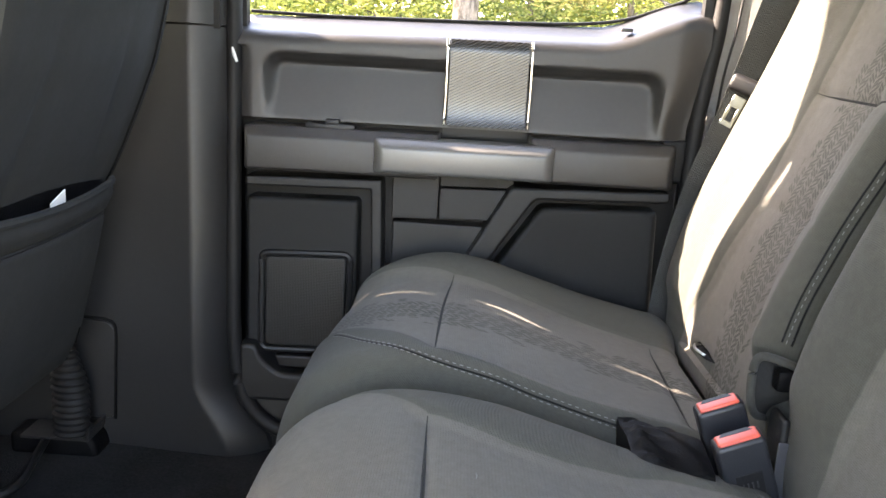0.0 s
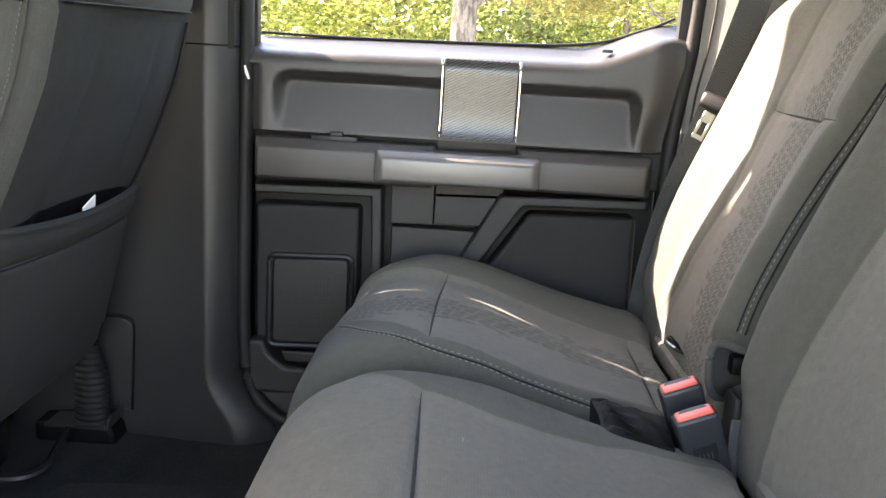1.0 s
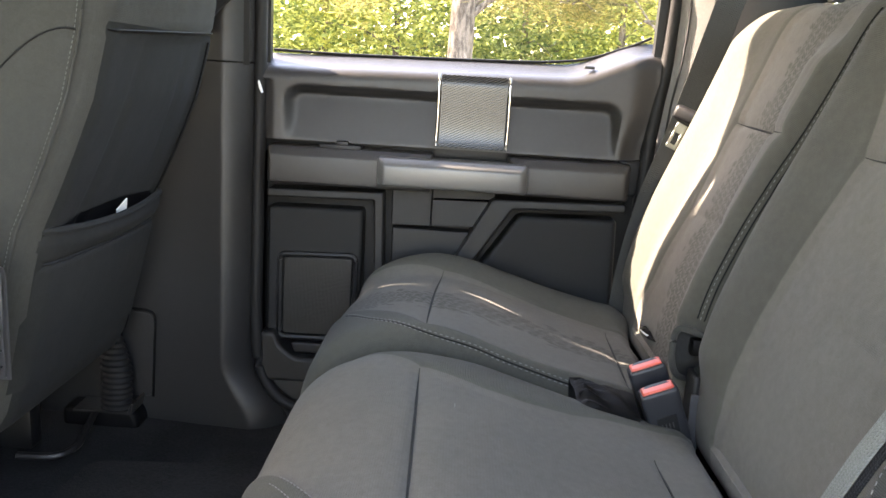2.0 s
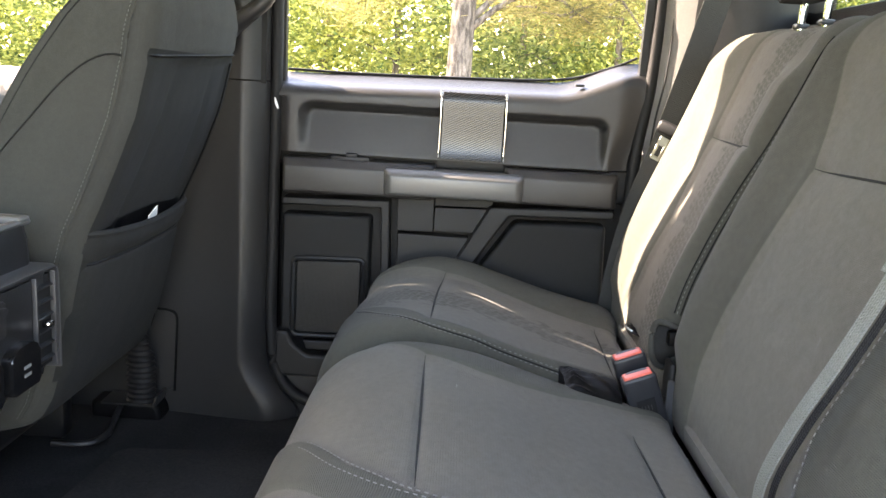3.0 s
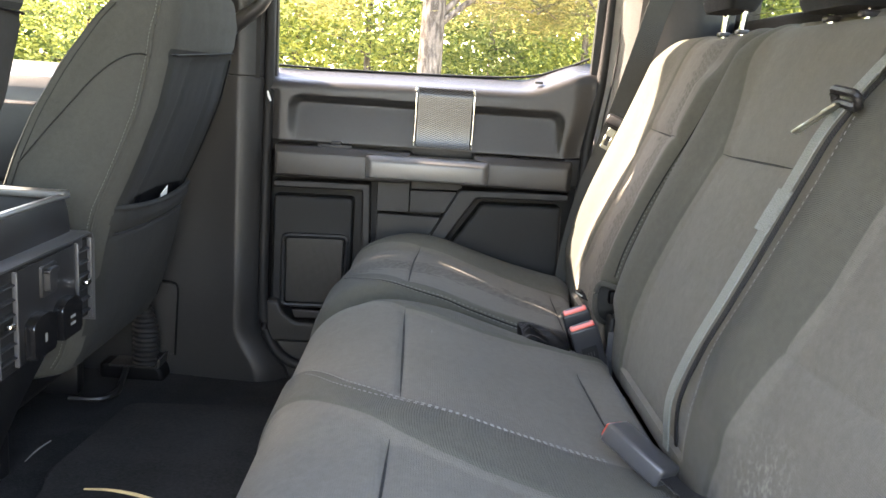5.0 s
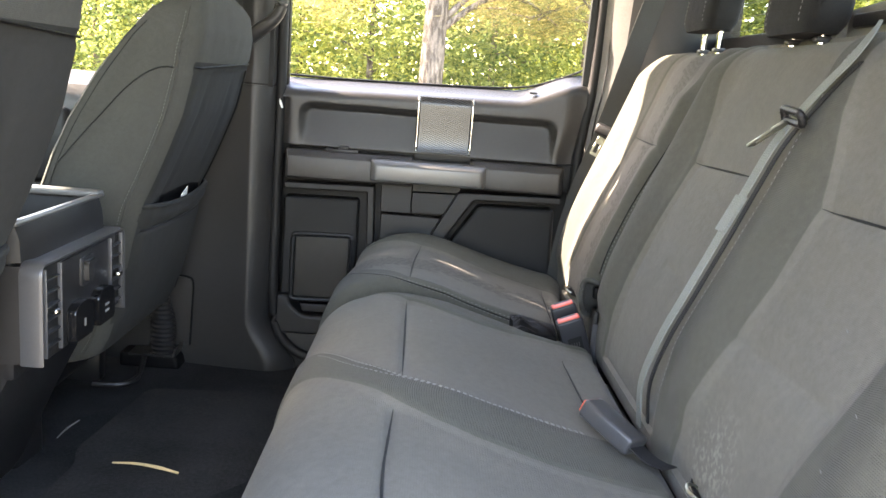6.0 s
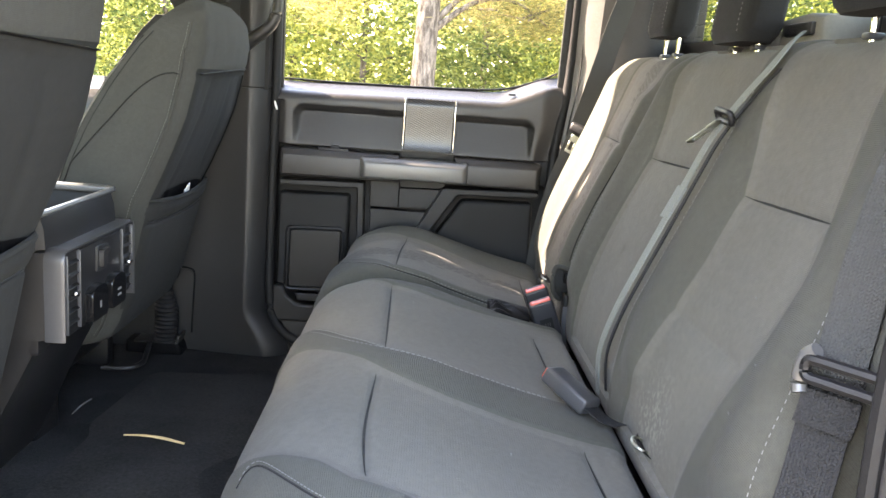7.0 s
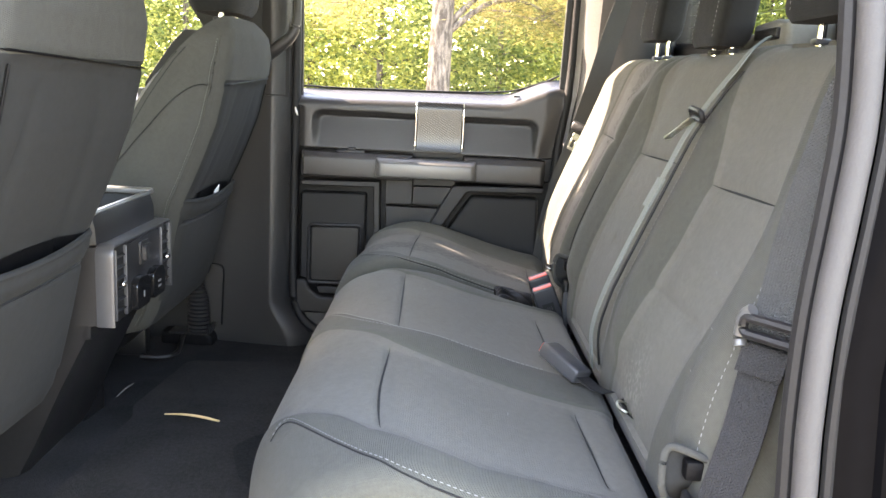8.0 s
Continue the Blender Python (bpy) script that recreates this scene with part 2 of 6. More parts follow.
def leaf_material(name, color):
    """Thin leaves that let light through, each leaf a little different."""
    m = bpy.data.materials.new(name)
    m.use_nodes = True
    t = m.node_tree
    b = t.nodes["Principled BSDF"]
    b.inputs["Roughness"].default_value = 0.6
    b.inputs["Specular IOR Level"].default_value = 0.15
    geo = t.nodes.new("ShaderNodeNewGeometry")
    ramp = t.nodes.new("ShaderNodeValToRGB")
    r, g, k = color
    ramp.color_ramp.elements[0].color = (r * 0.32, g * 0.42, k * 0.42, 1)
    ramp.color_ramp.elements[1].color = (r * 1.75, g * 1.50, k * 1.25, 1)
    t.links.new(geo.outputs["Random Per Island"], ramp.inputs["Fac"])
    t.links.new(ramp.outputs["Color"], b.inputs["Base Color"])
    tr = t.nodes.new("ShaderNodeBsdfTranslucent")
    t.links.new(ramp.outputs["Color"], tr.inputs["Color"])
    mx = t.nodes.new("ShaderNodeMixShader")
    mx.inputs[0].default_value = 0.68
    t.links.new(b.outputs[0], mx.inputs[1])
    t.links.new(tr.outputs[0], mx.inputs[2])
    t.links.new(mx.outputs[0], t.nodes["Material Output"].inputs["Surface"])
    return m


SEAT_CLOTH = cloth("seat_cloth", (0.0925, 0.0890, 0.0775), tread=(1.0,), dusty=((0.35, 0.15, 0.965, 0.085),), edging=(0.0570, 0.0570, 0.0480))
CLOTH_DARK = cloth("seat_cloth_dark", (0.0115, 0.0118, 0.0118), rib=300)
FRONT_CLOTH = cloth("front_seat_cloth", (0.0405, 0.0408, 0.0370), sheen=0.03, spec=0.12)
FRONT_BACK = cloth("front_seat_back_fabric", (0.0205, 0.0210, 0.0206), rib=500, depth=0.2, sheen=0.01, spec=0.12)
BLACK = material("black_plastic", (0.009, 0.009, 0.010), 0.42, var=0.2, bump=0.25, bump_scale=900, spec=0.32)
DOOR_GREY = material("door_plastic", (0.0285, 0.0275, 0.0272), 0.34, var=0.12, scale=6, bump=0.3, bump_scale=1100, wear=0.06)
DOOR_DARK = material("door_lower_plastic", (0.0070, 0.0074, 0.0080), 0.44, var=0.2, scale=9, bump=0.5, bump_scale=950, wear=0.08, spec=0.26)
DOOR_MID = material("door_trim_plastic", (0.0145, 0.0145, 0.0152), 0.38, var=0.12, scale=6, bump=0.3, bump_scale=1100, wear=0.06, spec=0.27)
PILLAR = material("pillar_plastic", (0.0180, 0.0178, 0.0182), 0.34, var=0.12, scale=5, bump=0.25, bump_scale=1200, wear=0.06, spec=0.38)
# grey raised to carry the sunlight on the rear pillar's front face
PILLAR_SUNLIT = material("pillar_trim_sunlit", (0.16, 0.155, 0.148), 0.9, var=0.1, scale=10, bump=0.4, bump_scale=700)
TAUPE = material("taupe_plastic", (0.120, 0.117, 0.102), 0.7, var=0.1, scale=10, bump=0.3, bump_scale=700)
HEADLINER = material("headliner", (0.60, 0.585, 0.55), 0.95, var=0.08, scale=10, bump=0.4, bump_scale=600)
SILVER = material("silver_paint", (0.115, 0.114, 0.112), 0.40, metal=0.35, var=0.08, scale=14, wear=0.06)
BEZEL = material("bezel_paint", (0.062, 0.062, 0.065), 0.36, metal=0.35, var=0.08, scale=14)
BUCKLE_DARK = material("dark_buckle_plastic", (0.017, 0.018, 0.021), 0.40, var=0.12, scale=20, bump=0.2, bump_scale=900, spec=0.35)
CHROME = material("chrome", (0.75, 0.75, 0.74), 0.12, metal=1.0, var=0.05)
BUCKLE_GREY = material("buckle_plastic", (0.036, 0.037, 0.040), 0.36, var=0.12, scale=20)
GLOSS = material("glossy_black_plastic", (0.006, 0.006, 0.0065), 0.12, var=0.1, spec=0.4)
STEEL = material("tongue_steel", (0.42, 0.42, 0.36), 0.3, metal=1.0, var=0.1)
CARPET = material("carpet", (0.021, 0.0212, 0.0218), 1.0, var=0.5, scale=9, bump=1.0, bump_scale=420, spec=0.1)
MAT_RUBBER = material("floor_mat", (0.0245, 0.0240, 0.0235), 0.95, var=0.5, scale=7, bump=1.0, bump_scale=350, spec=0.15)
RUBBER = material("rubber_seal", (0.008, 0.008, 0.0085), 0.6, var=0.2, bump=0.2, spec=0.25)
SEAL_GREY = material("flocked_seal", (0.034, 0.033, 0.033), 0.7, var=0.1, scale=20, bump=0.3)
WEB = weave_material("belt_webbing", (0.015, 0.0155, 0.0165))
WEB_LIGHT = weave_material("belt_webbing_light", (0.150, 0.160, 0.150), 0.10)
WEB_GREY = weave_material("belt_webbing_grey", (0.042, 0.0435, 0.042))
GRILLE = grille_material()
RED = material("red_button", (0.55, 0.075, 0.045), 0.4, var=0.08)
THREAD = material("thread", (0.135, 0.135, 0.13), 0.8, var=0.1)
THREAD_DIM = material("dark_thread", (0.12, 0.12, 0.115), 0.8, var=0.1)
PAINT = material("black_car_paint", (0.0022, 0.0022, 0.0026), 0.14, var=0.2, scale=4, spec=0.025)
CONSOLE = material("console_plastic", (0.0095, 0.0095, 0.0102), 0.40, var=0.2, scale=6, bump=0.2, bump_scale=900, spec=0.28)
# black gusset cloth; also the fill for shaded openings
GUSSET_AND_SHADE = material("black_lining_and_shade", (0.003, 0.003, 0.0034), 0.55, var=0.3, scale=30, bump=0.3, spec=0.10)
WHITE = material("paper", (0.75, 0.75, 0.72), 0.7, var=0.05)
STRAW = material("dry_stalk", (0.62, 0.45, 0.22), 0.7, var=0.3, scale=40)
BARK = bark_material()
CARBON = carbon_material()
PANE = pane_material("window_glass", (0.87, 0.88, 0.86))
PANE_SCREEN = pane_material("windscreen_glass", (0.74, 0.79, 0.74))
PANE_DARK = pane_material("privacy_glass", (0.40, 0.43, 0.38))
LEAF_A = leaf_material("leaves_yellow_green", (0.360, 0.410, 0.145))
LEAF_B = leaf_material("leaves_green", (0.200, 0.255, 0.105))
NEEDLE = leaf_material("pine_needles", (0.20, 0.195, 0.09))
GRASS = material("dry_grass_and_gravel", (0.20, 0.185, 0.150), 0.95, var=0.45, scale=1.5, bump=1.0, bump_scale=60)


# ---- building helpers ----
def part(name, bm, mat, parent=None, label="", smooth=True):
    """Links a bmesh as one mesh object, under a thing or a part."""
    me = bpy.data.meshes.new(name)
    bmesh.ops.recalc_face_normals(bm, faces=bm.faces)
    bm.to_mesh(me)
    bm.free()
    me.materials.append(mat)
    if smooth:
        me.shade_smooth()
        me.set_sharp_from_angle(angle=radians(38))
        for face in me.polygons:
            if face.loop_total > 6:
                face.use_smooth = False
    ob = new(name, me)
    if parent is not None:
        ob.parent = parent
        ob.matrix_parent_inverse = parent.matrix_world.inverted()
    if label:
        ob["label"] = label
    return ob


def empty(name, at, label, category, group="", kind=""):
    ob = new(name)
    ob.empty_display_size = 0.05
    ob.matrix_world = Matrix.Translation(at)
    bpy.context.view_layer.update()
    return tagged(ob, label, category, group, kind)


def sheet(bm, pts, close_u=False, close_v=False):
    """Faces over a table of points pts[u][v]."""
    rows = [[bm.verts.new(p) for p in line] for line in pts]
    nu, nv = len(rows), len(rows[0])
    for i in range(nu - (0 if close_u else 1)):
        for j in range(nv - (0 if close_v else 1)):
            a, b = rows[i], rows[(i + 1) % nu]
            bm.faces.new((a[j], a[(j + 1) % nv], b[(j + 1) % nv], b[j]))
    return rows


def cap(bm, ring):
    bm.faces.new(ring)


def box(bm, lo, hi, bevel=0.004, seg=2, m=None):
    """A bevelled box between two corners, then turned by m."""
    lo, hi = Vector(lo), Vector(hi)
    mid, size = (lo + hi) / 2, hi - lo
    got = bmesh.ops.create_cube(bm, size=1.0, matrix=Matrix.Translation(mid) @ Matrix.Diagonal((*size, 1)))
    vs = got["verts"]
    es = list({e for v in vs for e in v.link_edges})
    if bevel > 0:
        r = bmesh.ops.bevel(bm, geom=es, offset=min(bevel, min(size) * 0.49), segments=seg, profile=0.5, affect="EDGES")
        vs = list({v for f in r["faces"] for v in f.verts} | {v for v in vs if v.is_valid})
    if m is not None:
        bmesh.ops.transform(bm, matrix=m, verts=vs)
    return vs


def prism(bm, poly, y0, y1, bevel=0.004, seg=3, r=0.0):
    """A plate with the outline poly in (x, z), corners rounded by r, from its rounded face at y0 back to y1."""
    n = len(poly)
    area = sum(poly[i - 1][0] * poly[i][1] - poly[i][0] * poly[i - 1][1] for i in range(n))
    turn = 1.0 if area > 0 else -1.0
    inward = []
    for i in range(n):
        a, p, c = Vector(poly[i - 1]), Vector(poly[i]), Vector(poly[(i + 1) % n])
        d0, d1 = (p - a).normalized(), (c - p).normalized()
        n0, n1 = Vector((-d0.y, d0.x)) * turn, Vector((-d1.y, d1.x)) * turn
        m = (n0 + n1).normalized()
        inward.append(m / max(0.4, m.dot(n0)))

    def ring(inset, y):
        raw = [(p[0] + w.x * inset, p[1] + w.y * inset) for p, w in zip(poly, inward)]
        return [(x, y, z) for x, z in (rounded(raw, max(r - inset * 0.6, 0.0012)) if r else raw)]

    rings = [ring(0, y1)]
    for k in range(seg + 1):
        t = math.pi / 2 * k / seg
        rings.append(ring(bevel * (1 - math.cos(t)), y0 + bevel * (1 - math.sin(t))))
    rows = sheet(bm, rings, close_v=True)
    cap(bm, rows[0][::-1])
    cap(bm, rows[-1])


def bar(bm, x0, x1, z0, z1, y0, y1, top=0.014, foot=0.006, ends=0.010, deep=0.014, soft=0.0025):
    """A long moulded bar with chamfered top, foot and ends, its face at y0."""
    rings = []
    for k, y in ((0.0, y1), (0.0, y0 + deep), (1.0, y0)):
        rings.append([(x0 + ends * k, y, z0 + foot * k), (x1 - ends * k, y, z0 + foot * k), (x1 - ends * k, y, z1 - top * k), (x0 + ends * k, y, z1 - top * k)])
    piece = bmesh.new()
    rows = sheet(piece, rings, close_v=True)
    cap(piece, rows[-1])
    cap(piece, rows[0][::-1])
    bmesh.ops.recalc_face_normals(piece, faces=piece.faces)
    bmesh.ops.bevel(piece, geom=[e for e in piece.edges if any(v.co.y < y1 - 1e-5 for v in e.verts)], offset=soft, segments=3, profile=0.5, affect="EDGES")
    me = bpy.data.meshes.new("piece")
    piece.to_mesh(me)
    piece.free()
    bm.from_mesh(me)
    bpy.data.meshes.remove(me)


def rounded(poly, r, n=5):
    """poly with its corners rounded by r."""
    out = []
    k = len(poly)
    for i in range(k):
        p, a, b = Vector(poly[i]), Vector(poly[i - 1]), Vector(poly[(i + 1) % k])
        da, db = (a - p), (b - p)
        q = min(r, da.length * 0.45, db.length * 0.45)
        s, e = p + da.normalized() * q, p + db.normalized() * q
        for j in range(n + 1):
            t = j / n
            out.append(tuple((1 - t) ** 2 * s + 2 * t * (1 - t) * p + t * t * e))
    return out


def smooth_line(pts, step):
    """A Catmull-Rom line through pts, resampled at even steps."""
    pts = [Vector(p) for p in pts]
    pts = [pts[0] * 2 - pts[1]] + pts + [pts[-1] * 2 - pts[-2]]
    fine = []
    for i in range(1, len(pts) - 2):
        a, b, c, d = pts[i - 1:i + 3]
        for j in range(24):
            t = j / 24
            fine.append(0.5 * (2 * b + (c - a) * t + (2 * a - 5 * b + 4 * c - d) * t * t + (3 * b - a - 3 * c + d) * t ** 3))
    fine.append(pts[-2])
    dist = [0.0]
    for a, b in zip(fine, fine[1:]):
        dist.append(dist[-1] + (b - a).length)
    n = max(2, round(dist[-1] / step))
    out, i = [], 0
    for k in range(n + 1):
        s = dist[-1] * k / n
        while i < len(dist) - 2 and dist[i + 1] < s:
            i += 1
        t = (s - dist[i]) / max(1e-9, dist[i + 1] - dist[i])
        out.append(fine[i].lerp(fine[i + 1], t))
    return out


def tube(bm, pts, radius, n=10, closed=False, step=None, squash=1.0):
    """A round rod along pts; radius may be a list."""
    line = smooth_line(pts, step) if step else [Vector(p) for p in pts]
    k = len(line)
    rings = []
    for i, p in enumerate(line):
        d = (line[min(i + 1, k - 1)] - line[max(i - 1, 0)]).normalized()
        side = d.cross(Vector((0, 0, 1)))
        if side.length < 0.2:
            side = d.cross(Vector((0, 1, 0)))
        side.normalize()
        up = side.cross(d)
        if isinstance(radius, (int, float)):
            r = radius
        else:
            q = i / (k - 1) * (len(radius) - 1)
            r = radius[int(q)] + (radius[min(int(q) + 1, len(radius) - 1)] - radius[int(q)]) * (q - int(q))
        rings.append([p + side * math.cos(a) * r + up * math.sin(a) * r * squash for a in [2 * math.pi * j / n for j in range(n)]])
    rows = sheet(bm, rings, close_u=closed, close_v=True)
    if not closed:
        cap(bm, rows[0][::-1])
        cap(bm, rows[-1])


def ribbon(bm, pts, sides, width, thick=0.0014, step=0.008, curl=0.0):
    """Webbing along pts; sides: the direction across it at each of pts."""
    n0 = len(pts)
    line = smooth_line(pts, step)
    rings = []
    for i, p in enumerate(line):
        q = i / (len(line) - 1) * (n0 - 1)
        a = min(int(q), n0 - 2)
        s = Vector(sides[a]).lerp(Vector(sides[a + 1]), q - a).normalized()
        d = (line[min(i + 1, len(line) - 1)] - line[max(i - 1, 0)]).normalized()
        nrm = d.cross(s).normalized()
        h = width / 2
        ring = []
        for w in (-1, -0.5, 0, 0.5, 1):
            ring.append(p + s * h * w + nrm * (thick + curl * (1 - w * w)))
        for w in (1, 0.5, 0, -0.5, -1):
            ring.append(p + s * h * w + nrm * (curl * (1 - w * w)))
        rings.append(ring)
    rows = sheet(bm, rings, close_v=True)
    cap(bm, rows[0][::-1])
    cap(bm, rows[-1])
    place = {}
    for i, row in enumerate(rows):
        for j, v in enumerate(row):
            place[v] = ((-0.5, -0.25, 0, 0.25, 0.5, 0.5, 0.25, 0, -0.25, -0.5)[j] * width, i * step)
    uv = bm.loops.layers.uv.verify()
    for f in bm.faces:
        for loop in f.loops:
            if loop.vert in place:
                loop[uv].uv = place[loop.vert]


def stitches(bm, pts, normals, length=0.0040, gap=0.0026, r=0.00052):
    """A row of single stitches along a dense line."""
    s, on = 0.0, True
    seg = []
    for a, b, na in zip(pts, pts[1:], normals):
        d = b - a
        u = d.normalized()
        s += d.length
        if s < length + gap:
            continue
        s = 0.0
        side = u.cross(na).normalized()
        c0, c1 = b - u * length, b
        ring = lambda c: [c + side * r, c + na * r * 1.6, c - side * r]
        p, q = [bm.verts.new(v) for v in ring(c0)], [bm.verts.new(v) for v in ring(c1)]
        for i in range(3):
            j = (i + 1) % 3
            bm.faces.new((p[i], p[j], q[j], q[i]))
        bm.faces.new(p[::-1])
        bm.faces.new(q)


def ease(t):
    t = max(0.0, min(1.0, t))
    return t * t * (3 - 2 * t)


def curve(table, c):
    """The value at c of a line through rows of (c, value)."""
    return float(np.interp(c, [q[0] for q in table], [q[1] for q in table]))


class Pad:
    """An upholstered block: a side profile in (x, z) drawn out along y, with bolsters, sunk inserts and sewn seams.
    panels: the near and the far edge of each insert, as rows of (c, y). edge: width and drop of the rounding at the near and the far side."""

    def __init__(self, profile, y0, y1, coord, panels=(), bolsters=(), across=(), edge=(0.03, 0.024, 0.03, 0.024), depth=0.14, step=0.0042, nose=(0.0, 0.0), sink=0.006):
        self.line = smooth_line([(x, 0, z) for x, z in profile], step)
        self.y0, self.y1, self.coord, self.step, self.nose, self.sink = y0, y1, coord, step, nose, sink
        self.panels, self.bolsters, self.across, self.edge, self.depth = panels, bolsters, across, edge, depth
        k = len(self.line)
        self.normals = []
        for i in range(k):
            d = self.line[min(i + 1, k - 1)] - self.line[max(i - 1, 0)]
            self.normals.append(Vector((-d.z, 0, d.x)).normalized())
        if coord == "x":
            self.first = min(range(k), key=lambda i: self.line[i].x)
            self.last = max(range(k), key=lambda i: self.line[i].x)
        else:
            self.first = min(range(k // 2), key=lambda i: self.line[i].x)
            self.last = max(range(k), key=lambda i: self.line[i].z)
        self.keys = [self.value(self.line[i]) for i in range(self.first, self.last + 1)]

    def value(self, p):
        return p.x if self.coord == "x" else p.z

    def ends(self, c):
        lo = self.y0 if isinstance(self.y0, float) else curve(self.y0, c)
        hi = self.y1 if isinstance(self.y1, float) else curve(self.y1, c)
        return lo, hi

    def inside(self, i, y):
        """Distance to the edge of the insert, positive on it."""
        p = self.line[min(int(round(i)), len(self.line) - 1)]
        c = self.value(p)
        if not self.panels or i > self.last + 2 or (self.coord == "x" and p.z < 0.86):
            return -0.05
        return max(min(y - curve(near, c), curve(far, c) - y) for near, far in self.panels)

    def offset(self, i, y):
        """How far the cloth stands out of the profile."""
        p = self.line[i]
        c = self.value(p)
        d = 0.0
        for yc, w, h, lo, hi in self.bolsters:
            t = abs(y - yc) / w
            if t < 1:
                d += h * (1 - t * t) ** 2 * ease((c - lo) / 0.06) * ease((hi - c) / 0.06)
        if self.first - 4 <= i <= self.last:
            q = self.inside(i, y)
            d -= self.sink * ease((q + 0.004) / 0.020) + 0.0022 * math.exp(-(q / 0.0050) ** 2)
            for y0, c0, y1, c1, depth in self.across:
                t = (y - y0) / (y1 - y0)
                if -0.05 < t < 1.05:
                    at = c0 + (c1 - c0) * t
                    d -= depth * (0.6 * math.exp(-((c - at) / 0.005) ** 2) + 0.4 * math.exp(-((c - at) / 0.016) ** 2)) * ease((0.05 + min(t, 1 - t)) / 0.10)
        lo, hi = self.ends(c)
        wa, da, wb, db = self.edge
        ta, tb = (lo + wa - y) / wa, (y - hi + wb) / wb
        for t, drop in ((ta, da), (tb, db)):
            if t > 0:
                d -= drop * (1 - math.sqrt(max(0.0, 1 - min(1.0, t) ** 2)))
        return d

    def pull(self, p, y):
        """How far the front corner draws back in plan."""
        if self.coord != "x":
            return 0.0
        lo, hi = self.nose
        y0, y1 = self.ends(p.x)
        a = max(0.0, 1 - (y - y0) / 0.30) ** 2 * lo + max(0.0, 1 - (y1 - y) / 0.30) ** 2 * hi
        return a * ease((0.10 - p.x) / 0.22)

    def point(self, i, y, lift=0.0):
        p = self.line[i]
        return p + Vector((self.pull(p, y), y, 0)) + self.normals[i] * (self.offset(i, y) + lift)

    def at(self, c, y, lift=0.0):
        """The place and the normal on the cloth at (c, y)."""
        q = self.first + float(np.interp(c, self.keys, range(len(self.keys))))
        i = min(int(q), len(self.line) - 2)
        return self.point(i, y, lift).lerp(self.point(i + 1, y, lift), q - i), self.normals[i]

    def mesh(self, bm):
        n = max(4, round((self.ends(0.0)[1] - self.ends(0.0)[0]) / self.step))
        layer = bm.verts.layers.float.new("insert")
        rows, marks = [], []
        for i, p in enumerate(self.line):
            nr = self.normals[i]
            lo, hi = self.ends(self.value(p))
            row, mark = [], []
            for y, drop, depths in ((lo, self.edge[1], (1.0, 0.6, 0.3, 0.1)), (hi, self.edge[3], (0.1, 0.3, 0.6, 1.0))):
                side = [Vector((p.x + self.pull(p, y), y, p.z)) - nr * (drop + self.depth * d) for d in depths]
                if y == lo:
                    row += side
                    for j in range(n + 1):
                        yy = lo + (hi - lo) * j / n
                        row.append(self.point(i, yy))
                        mark.append(self.inside(i, yy))
                else:
                    row += side
            rows.append(row)
            marks.append([-0.05] * 4 + mark + [-0.05] * 4)
        made = sheet(bm, rows)
        for line, mark in zip(made, marks):
            for v, q in zip(line, mark):
                v[layer] = q


def trace(pad, marks, lift=0.0010, step=0.002):
    """A dense smooth line on the cloth through marks of (c, y)."""
    got = [pad.at(q.x, q.y, lift) for q in smooth_line([(c, y, 0) for c, y in marks], step)]
    pts, nrm = [g[0] for g in got], [g[1] for g in got]
    for _ in range(2):
        pts = [pts[0]] + [(pts[i - 1] + pts[i] * 2 + pts[i + 1]) / 4 for i in range(1, len(pts) - 1)] + [pts[-1]]
    return pts, nrm


def seam_cord(bm, pts, r=0.0012):
    tube(bm, pts[::4], r, n=6)


# ---- large structure ----
# x runs to the tail of the truck, y across to the closed door, z up
YC = 0.525
ground = bmesh.new()
sheet(ground, [[(x, y, 0.0) for y in (-300, -60, -15, 0, 15, 60, 300)] for x in (-300, -60, -15, 0, 15, 60, 300)])
tagged(part("ground", ground, GRASS), "pale gravel ground with dry grass beside the truck", "ground", kind="structure")


def floor_height(x, y):
    return 0.605 + 0.038 * math.exp(-((y - YC) / 0.26) ** 2) + 0.004 * noise.noise(Vector((x * 9, y * 9, 0)))


bm = bmesh.new()
top = [[Vector((x, y, floor_height(x, y))) for y in np.linspace(-0.26, 1.33, 60)] for x in np.linspace(-1.35, 0.70, 70)]
rows = sheet(bm, top)
low = sheet(bm, [[(x, y, 0.55) for y in (-0.26, 1.33)] for x in (-1.35, 0.70)])
tagged(part("floor", bm, CARPET), "black cut-pile carpet on the truck cabin floor", "floor", kind="structure")

bm = bmesh.new()
outline = [(-0.63, 0.02), (-0.18, 0.02), (-0.18, 1.14), (-0.36, 1.16), (-0.40, 1.10), (-0.60, 1.08), (-0.615, 0.72), (-0.58, 0.64), (-0.605, 0.30)]
ring = rounded(outline, 0.04)
upper = [bm.verts.new((x, y, floor_height(x, y) + 0.011)) for x, y in ring]
lower = [bm.verts.new((x, y, floor_height(x, y) + 0.001)) for x, y in ring]
mid = bm.verts.new((-0.40, 0.55, floor_height(-0.40, 0.55) + 0.011))
for i in range(len(ring)):
    j = (i + 1) % len(ring)
    bm.faces.new((upper[i], upper[j], mid))
    bm.faces.new((upper[i], upper[j], lower[j], lower[i]))
bmesh.ops.subdivide_edges(bm, edges=[e for e in bm.edges if mid in e.verts], cuts=8)
bmesh.ops.triangulate(bm, faces=bm.faces)
